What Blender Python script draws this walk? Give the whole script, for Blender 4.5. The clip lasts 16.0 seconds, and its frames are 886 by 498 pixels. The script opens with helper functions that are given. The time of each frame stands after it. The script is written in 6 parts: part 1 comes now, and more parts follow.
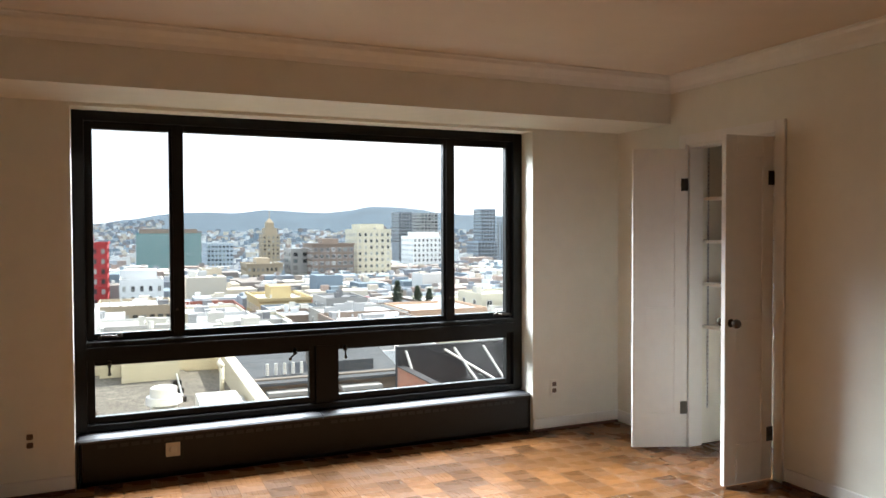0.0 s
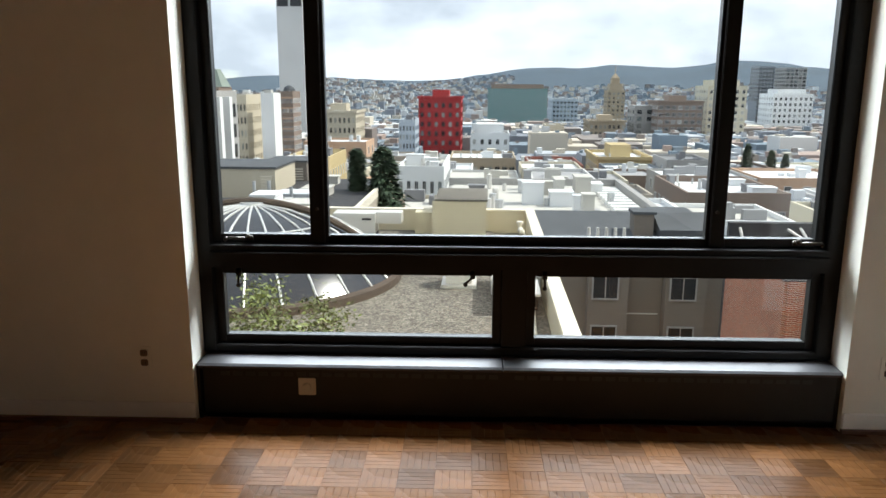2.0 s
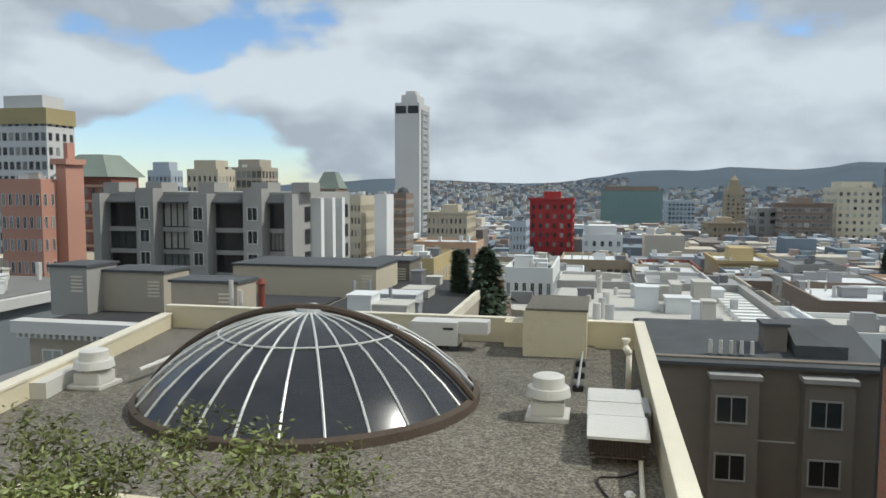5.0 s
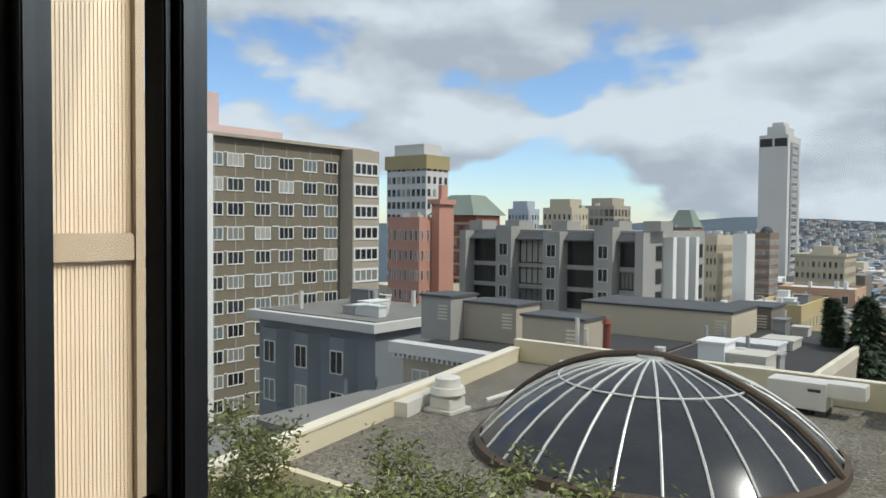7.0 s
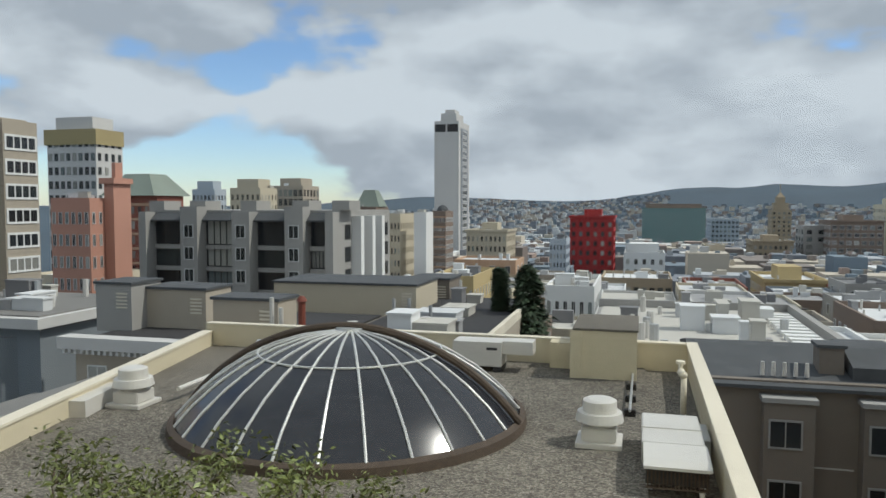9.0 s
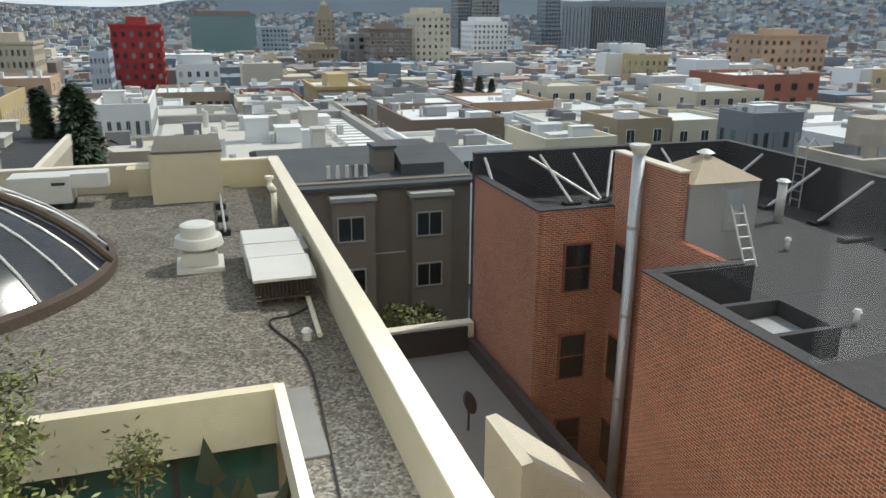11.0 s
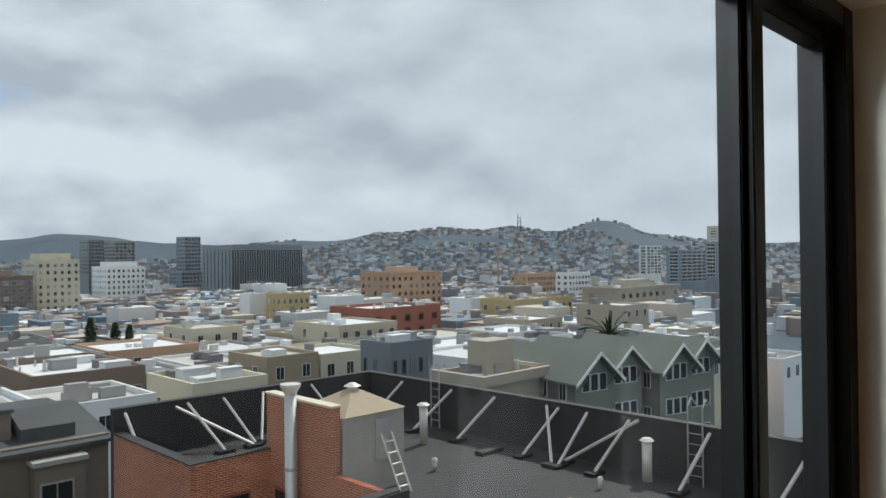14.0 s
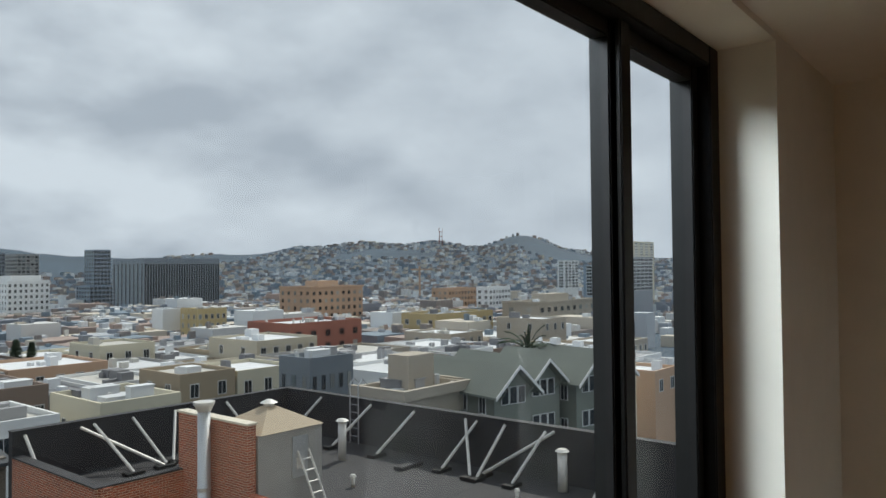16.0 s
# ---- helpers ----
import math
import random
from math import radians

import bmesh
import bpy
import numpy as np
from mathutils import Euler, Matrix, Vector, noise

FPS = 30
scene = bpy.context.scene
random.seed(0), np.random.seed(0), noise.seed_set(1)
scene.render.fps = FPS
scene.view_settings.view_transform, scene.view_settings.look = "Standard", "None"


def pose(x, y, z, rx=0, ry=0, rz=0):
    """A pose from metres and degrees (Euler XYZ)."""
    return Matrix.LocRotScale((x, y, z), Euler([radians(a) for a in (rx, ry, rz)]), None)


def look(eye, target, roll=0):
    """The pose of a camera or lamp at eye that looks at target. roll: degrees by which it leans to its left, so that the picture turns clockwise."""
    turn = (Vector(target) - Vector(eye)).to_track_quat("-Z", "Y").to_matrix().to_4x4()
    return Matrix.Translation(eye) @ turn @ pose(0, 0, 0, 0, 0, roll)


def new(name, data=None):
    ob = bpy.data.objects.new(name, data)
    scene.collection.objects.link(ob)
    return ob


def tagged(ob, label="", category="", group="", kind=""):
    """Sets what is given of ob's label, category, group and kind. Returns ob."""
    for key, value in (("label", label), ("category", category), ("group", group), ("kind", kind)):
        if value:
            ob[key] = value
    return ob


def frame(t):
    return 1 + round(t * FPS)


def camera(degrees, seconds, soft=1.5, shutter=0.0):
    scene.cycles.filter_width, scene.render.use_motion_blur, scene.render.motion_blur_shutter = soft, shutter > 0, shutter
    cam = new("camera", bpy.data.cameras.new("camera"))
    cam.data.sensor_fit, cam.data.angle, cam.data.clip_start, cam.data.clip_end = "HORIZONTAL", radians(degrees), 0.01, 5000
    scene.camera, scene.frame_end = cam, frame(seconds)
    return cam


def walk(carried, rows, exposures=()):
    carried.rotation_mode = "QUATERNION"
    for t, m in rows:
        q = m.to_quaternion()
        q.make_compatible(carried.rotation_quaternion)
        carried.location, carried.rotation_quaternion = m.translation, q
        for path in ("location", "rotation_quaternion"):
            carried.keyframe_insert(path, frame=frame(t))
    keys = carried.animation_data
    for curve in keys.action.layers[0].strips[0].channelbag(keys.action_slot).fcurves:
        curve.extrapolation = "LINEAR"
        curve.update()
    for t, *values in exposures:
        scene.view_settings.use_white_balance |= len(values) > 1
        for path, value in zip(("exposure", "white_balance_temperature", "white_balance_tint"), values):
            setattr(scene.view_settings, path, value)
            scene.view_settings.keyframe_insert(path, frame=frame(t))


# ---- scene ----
cam = camera(61.2, 16.0)

PATH = [
    (0, (-1.328, -5.067, 1.523), (-0.519, -3.239, 1.471), -0.2),
    (0.5, (-1.026, -4.709, 1.56), (-0.329, -2.873, 1.179), 0.5),
    (1, (-0.72, -4.33, 1.598), (-0.276, -2.462, 1.037), 0.7),
    (1.5, (-0.486, -3.961, 1.611), (-0.29, -2.047, 1.066), 0.4),
    (1.8, (-0.319, -3.73, 1.609), (-0.27, -1.786, 1.144), 0.4),
    (2, (-0.233, -3.575, 1.602), (-0.295, -1.622, 1.175), 0.2),
    (2.5, (-0.105, -3.135, 1.558), (-0.308, -1.169, 1.252), 0.2),
    (3, (0.025, -2.768, 1.577), (-0.215, -0.802, 1.3), 0.1),
    (3.2, (0.057, -2.621, 1.59), (-0.175, -0.651, 1.34), 0.2),
    (5.3, (0.106, -0.791, 1.39), (-0.322, 1.156, 1.232), 0.2),
    (5.5, (0.07, -0.725, 1.412), (-0.422, 1.207, 1.259), 0.3),
    (6, (0.128, -0.773, 1.45), (-0.652, 1.064, 1.319), 0.4),
    (6.5, (0.134, -0.738, 1.456), (-0.945, 0.943, 1.35), 0.4),
    (7, (0.131, -0.715, 1.465), (-1.066, 0.885, 1.397), 0.5),
    (7.5, (0.093, -0.638, 1.442), (-1.124, 0.949, 1.409), 0.5),
    (8, (0.097, -0.588, 1.401), (-1.087, 1.023, 1.38), 0.3),
    (8.5, (0.083, -0.632, 1.382), (-0.773, 1.176, 1.363), 0.3),
    (9, (-0.078, -0.551, 1.349), (-0.54, 1.391, 1.233), 0.0),
    (9.5, (-0.138, -0.476, 1.344), (-0.403, 1.465, 0.94), -0.3),
    (10, (-0.229, -0.42, 1.353), (-0.211, 1.476, 0.716), -0.2),
    (10.2, (-0.307, -0.421, 1.361), (-0.148, 1.452, 0.678), -0.0),
    (12.3, (-0.636, -0.539, 1.544), (0.5, 1.091, 1.315), -0.5),
    (12.5, (-0.644, -0.549, 1.557), (0.542, 1.053, 1.393), -0.6),
    (13, (-0.658, -0.617, 1.593), (0.641, 0.902, 1.542), -0.6),
    (13.5, (-0.64, -0.631, 1.598), (0.74, 0.816, 1.598), -0.7),
    (14, (-0.65, -0.658, 1.607), (0.786, 0.734, 1.625), -0.6),
    (14.5, (-0.67, -0.683, 1.622), (0.812, 0.66, 1.653), -0.5),
    (15, (-0.659, -0.699, 1.618), (0.859, 0.602, 1.665), -0.5),
    (15.5, (-0.651, -0.724, 1.604), (0.894, 0.545, 1.659), -0.6),
    (16, (-0.671, -0.769, 1.614), (0.902, 0.465, 1.668), -0.5),
]
EXPOSURES = [(0, 1.4), (1.0, 0.9), (2.0, 0.55), (3.0, 0.25), (5.3, -0.2), (7.0, -0.15), (8.0, -0.15), (9.0, -0.35), (10.0, -0.1), (12.5, -0.05), (14.5, -0.2), (16, -0.25)]
walk(cam, [(t, look(eye, target, roll)) for t, eye, target, roll in PATH], EXPOSURES)

# ---- world, sun ----
SUN_TO = Vector((0.62, 0.13, 0.76)).normalized()
world = bpy.data.worlds.new("sky")
scene.world = world
world.use_nodes = True
wn, wl = world.node_tree.nodes, world.node_tree.links
wn.clear()
sky = wn.new("ShaderNodeTexSky")
sky.sky_type, sky.sun_disc = "NISHITA", False
sky.sun_elevation = math.asin(SUN_TO.z)
sky.air_density, sky.dust_density, sky.ozone_density = 1.0, 0.2, 3.0
sky.sun_rotation = math.atan2(SUN_TO.x, SUN_TO.y)
coord = wn.new("ShaderNodeTexCoord")
sep = wn.new("ShaderNodeSeparateXYZ")
wl.new(coord.outputs["Generated"], sep.inputs[0])


def wmath(op, a, b, clamp=False):
    m = wn.new("ShaderNodeMath")
    m.operation, m.use_clamp = op, clamp
    for k, v in enumerate((a, b)):
        if isinstance(v, (int, float)):
            m.inputs[k].default_value = v
        else:
            wl.new(v, m.inputs[k])
    return m.outputs[0]


# heaped clouds: brighter towards their tops, grey below, closing to a deck towards +x
def lumps(lift):
    v = wn.new("ShaderNodeCombineXYZ")
    wl.new(sep.outputs[0], v.inputs[0])
    wl.new(sep.outputs[1], v.inputs[1])
    wl.new(wmath("ADD", wmath("MULTIPLY", sep.outputs[2], 2.1), lift), v.inputs[2])
    nz = wn.new("ShaderNodeTexNoise")
    nz.inputs["Scale"].default_value, nz.inputs["Detail"].default_value, nz.inputs["Roughness"].default_value = 3.6, 9, 0.5
    wl.new(v.outputs[0], nz.inputs["Vector"])
    return nz.outputs[0], v.outputs[0]


puff, here = lumps(0.37)
above, _ = lumps(0.47)
wisp = wn.new("ShaderNodeTexNoise")
wisp.inputs["Scale"].default_value, wisp.inputs["Detail"].default_value = 1.3, 4
wl.new(here, wisp.inputs["Vector"])
cover = wmath("ADD", wmath("ADD", puff, wmath("MULTIPLY", wisp.outputs[0], 0.3)), wmath("ADD", wmath("MULTIPLY", sep.outputs[0], 0.15), wmath("MULTIPLY", sep.outputs[2], 0.25)))
ramp = wn.new("ShaderNodeMapRange")
ramp.interpolation_type = "SMOOTHSTEP"
ramp.inputs["From Min"].default_value, ramp.inputs["From Max"].default_value = 0.525, 0.60
wl.new(cover, ramp.inputs["Value"])
lit = wn.new("ShaderNodeMapRange")
lit.inputs["From Min"].default_value, lit.inputs["From Max"].default_value = -0.13, 0.13
soft = wmath("SUBTRACT", 1.0, wmath("MULTIPLY", wmath("MAXIMUM", sep.outputs[0], 0.0), 0.75))
wl.new(wmath("MULTIPLY", wmath("SUBTRACT", puff, above), soft), lit.inputs["Value"])
shade = wn.new("ShaderNodeValToRGB")
shade.color_ramp.elements[0].position, shade.color_ramp.elements[0].color = 0.15, (4.5, 5.05, 5.8, 1)
shade.color_ramp.elements[1].position, shade.color_ramp.elements[1].color = 0.85, (7.3, 7.9, 8.6, 1)
wl.new(lit.outputs[0], shade.inputs[0])
clear = wn.new("ShaderNodeMixRGB")
clear.blend_type = "MULTIPLY"
clear.inputs[0].default_value = 1.0
clear.inputs[2].default_value = (1.35, 1.45, 1.6, 1)
wl.new(sky.outputs[0], clear.inputs[1])
mixer = wn.new("ShaderNodeMixRGB")
wl.new(ramp.outputs[0], mixer.inputs[0])
wl.new(clear.outputs[0], mixer.inputs[1])
wl.new(shade.outputs[0], mixer.inputs[2])
back = wn.new("ShaderNodeBackground")
back.inputs[1].default_value = 0.125
wout = wn.new("ShaderNodeOutputWorld")
wl.new(mixer.outputs[0], back.inputs[0])
wl.new(back.outputs[0], wout.inputs[0])
sun_lamp = bpy.data.lights.new("sun", "SUN")
sun_lamp.energy, sun_lamp.angle, sun_lamp.color = 3.6, radians(1.5), (1, 0.95, 0.87)
sun_ob = new("sun", sun_lamp)
sun_ob.matrix_world = look((40, 20, 60), Vector((40, 20, 60)) - SUN_TO)

# added lamp above the view outside, lifts the room beyond the sky's own light
fill_lamp = bpy.data.lights.new("window_sky_light", "AREA")
fill_lamp.shape, fill_lamp.size, fill_lamp.size_y, fill_lamp.energy, fill_lamp.color = "RECTANGLE", 6.0, 2.2, 1950, (0.84, 0.93, 1.0)
lamp_ob = new("window_sky_light", fill_lamp)
lamp_ob.matrix_world = look((0.1, 3.2, 4.35), (0.1, -2.0, 0.65))

# ---- materials ----
def mat(name, color, rough=0.7, var=0.15, scale=3.0, bump=0.15, metal=0.0, random_tint=0.0, island=False, spec=0.5):
    m = bpy.data.materials.new(name)
    m.use_nodes = True
    n, l = m.node_tree.nodes, m.node_tree.links
    b = n["Principled BSDF"]
    b.inputs["Roughness"].default_value, b.inputs["Metallic"].default_value = rough, metal
    b.inputs["Specular IOR Level"].default_value = spec
    tc = n.new("ShaderNodeTexCoord")
    big, small = n.new("ShaderNodeTexNoise"), n.new("ShaderNodeTexNoise")
    big.inputs["Scale"].default_value, big.inputs["Detail"].default_value = scale * 0.18, 5
    small.inputs["Scale"].default_value, small.inputs["Detail"].default_value = scale * 3, 6
    for t in (big, small):
        l.new(tc.outputs["Object"], t.inputs["Vector"])
    add = n.new("ShaderNodeMath")
    add.operation = "ADD"
    l.new(big.outputs[0], add.inputs[0])
    l.new(small.outputs[0], add.inputs[1])
    rng = n.new("ShaderNodeMapRange")
    rng.inputs["From Min"].default_value, rng.inputs["From Max"].default_value = 0.6, 1.4
    rng.inputs["To Min"].default_value, rng.inputs["To Max"].default_value = 1 - var, 1 + var
    l.new(add.outputs[0], rng.inputs["Value"])
    hsv = n.new("ShaderNodeHueSaturation")
    hsv.inputs["Color"].default_value = (*color, 1)
    value = rng.outputs[0]
    if random_tint:
        src = n.new("ShaderNodeNewGeometry").outputs["Random Per Island"] if island else n.new("ShaderNodeObjectInfo").outputs["Random"]
        r2 = n.new("ShaderNodeMapRange")
        r2.inputs["To Min"].default_value, r2.inputs["To Max"].default_value = 1 - random_tint, 1 + random_tint
        l.new(src, r2.inputs["Value"])
        mul = n.new("ShaderNodeMath")
        mul.operation = "MULTIPLY"
        l.new(value, mul.inputs[0])
        l.new(r2.outputs[0], mul.inputs[1])
        value = mul.outputs[0]
    l.new(value, hsv.inputs["Value"])
    l.new(hsv.outputs[0], b.inputs["Base Color"])
    if bump:
        bp = n.new("ShaderNodeBump")
        bp.inputs["Strength"].default_value, bp.inputs["Distance"].default_value = bump, 0.02
        l.new(small.outputs[0], bp.inputs["Height"])
        l.new(bp.outputs[0], b.inputs["Normal"])
    return m


def pick_mat(name, colors, rough, island=False):
    """Each object, or each loose piece, takes one of some colours."""
    m = bpy.data.materials.new(name)
    m.use_nodes = True
    n, l = m.node_tree.nodes, m.node_tree.links
    cr = n.new("ShaderNodeValToRGB")
    cr.color_ramp.interpolation = "CONSTANT"
    while len(cr.color_ramp.elements) < len(colors):
        cr.color_ramp.elements.new(0.5)
    for k, c in enumerate(colors):
        cr.color_ramp.elements[k].position, cr.color_ramp.elements[k].color = k / len(colors), (*c, 1)
    src = n.new("ShaderNodeNewGeometry").outputs["Random Per Island"] if island else n.new("ShaderNodeObjectInfo").outputs["Random"]
    l.new(src, cr.inputs[0])
    b = n["Principled BSDF"]
    l.new(cr.outputs[0], b.inputs["Base Color"])
    b.inputs["Roughness"].default_value = rough
    return m


def brick_mat(name, c1, c2, mortar):
    m = mat(name, c1, 0.85, 0.25, 2.0, 0.2)
    n, l = m.node_tree.nodes, m.node_tree.links
    geo = n.new("ShaderNodeTexCoord")
    s = n.new("ShaderNodeSeparateXYZ")
    l.new(geo.outputs["Object"], s.inputs[0])
    ad = n.new("ShaderNodeMath")
    l.new(s.outputs[0], ad.inputs[0])
    l.new(s.outputs[1], ad.inputs[1])
    cb = n.new("ShaderNodeCombineXYZ")
    l.new(ad.outputs[0], cb.inputs[0])
    l.new(s.outputs[2], cb.inputs[1])
    br = n.new("ShaderNodeTexBrick")
    br.inputs["Color1"].default_value, br.inputs["Color2"].default_value, br.inputs["Mortar"].default_value = (*c1, 1), (*c2, 1), (*mortar, 1)
    br.inputs["Scale"].default_value, br.inputs["Mortar Size"].default_value = 1.0, 0.011
    br.inputs["Brick Width"].default_value, br.inputs["Row Height"].default_value = 0.215, 0.075
    l.new(cb.outputs[0], br.inputs["Vector"])
    hsv = [x for x in n if x.type == "HUE_SAT"][0]
    l.new(br.outputs["Color"], hsv.inputs["Color"])
    return m


def glass_mat():
    m = bpy.data.materials.new("window glass")
    m.use_nodes = True
    n, l = m.node_tree.nodes, m.node_tree.links
    n.remove(n["Principled BSDF"])
    tr, gl, mx = n.new("ShaderNodeBsdfTransparent"), n.new("ShaderNodeBsdfGlossy"), n.new("ShaderNodeMixShader")
    tr.inputs[0].default_value = (0.93, 0.95, 0.95, 1)
    gl.inputs["Roughness"].default_value = 0.02
    mx.inputs[0].default_value = 0.035
    l.new(tr.outputs[0], mx.inputs[1])
    l.new(gl.outputs[0], mx.inputs[2])
    l.new(mx.outputs[0], n["Material Output"].inputs[0])
    return m


def parquet_mat(island):
    m = mat("oak parquet" + (" rest" if island else ""), (0.13, 0.055, 0.018), 0.25, 0.35, 7, 0.03, 0, 0.38, island)
    n, l = m.node_tree.nodes, m.node_tree.links
    b = n["Principled BSDF"]
    b.inputs["Specular IOR Level"].default_value = 0.13
    rn = n.new("ShaderNodeTexNoise")
    rn.inputs["Scale"].default_value = 5
    tc = [x for x in n if x.type == "TEX_COORD"][0]
    l.new(tc.outputs["Object"], rn.inputs["Vector"])
    mr = n.new("ShaderNodeMapRange")
    mr.inputs["To Min"].default_value, mr.inputs["To Max"].default_value = 0.2, 0.36
    l.new(rn.outputs[0], mr.inputs["Value"])
    l.new(mr.outputs[0], b.inputs["Roughness"])
    return m


def gravel_mat():
    """Loose pea gravel: single stones of mixed greys and browns, over faint damp and worn patches."""
    m = mat("roof gravel", (0.15, 0.137, 0.115), 0.95, 0.35, 2.0, 0)
    n, l = m.node_tree.nodes, m.node_tree.links
    tc = [x for x in n if x.type == "TEX_COORD"][0]
    st = n.new("ShaderNodeTexVoronoi")
    st.inputs["Scale"].default_value = 34
    l.new(tc.outputs["Object"], st.inputs["Vector"])
    cr = n.new("ShaderNodeValToRGB")
    cr.color_ramp.elements[0].color, cr.color_ramp.elements[1].color = (0.06, 0.053, 0.045, 1), (0.27, 0.245, 0.205, 1)
    e = cr.color_ramp.elements.new(0.5)
    e.color = (0.14, 0.125, 0.10, 1)
    sp = n.new("ShaderNodeSeparateColor")
    l.new(st.outputs["Color"], sp.inputs[0])
    l.new(sp.outputs[0], cr.inputs[0])
    hsv = [x for x in n if x.type == "HUE_SAT"][0]
    l.new(cr.outputs[0], hsv.inputs["Color"])
    bp = n.new("ShaderNodeBump")
    bp.invert = True
    bp.inputs["Strength"].default_value, bp.inputs["Distance"].default_value = 0.6, 0.015
    l.new(st.outputs["Distance"], bp.inputs["Height"])
    l.new(bp.outputs[0], n["Principled BSDF"].inputs["Normal"])
    return m


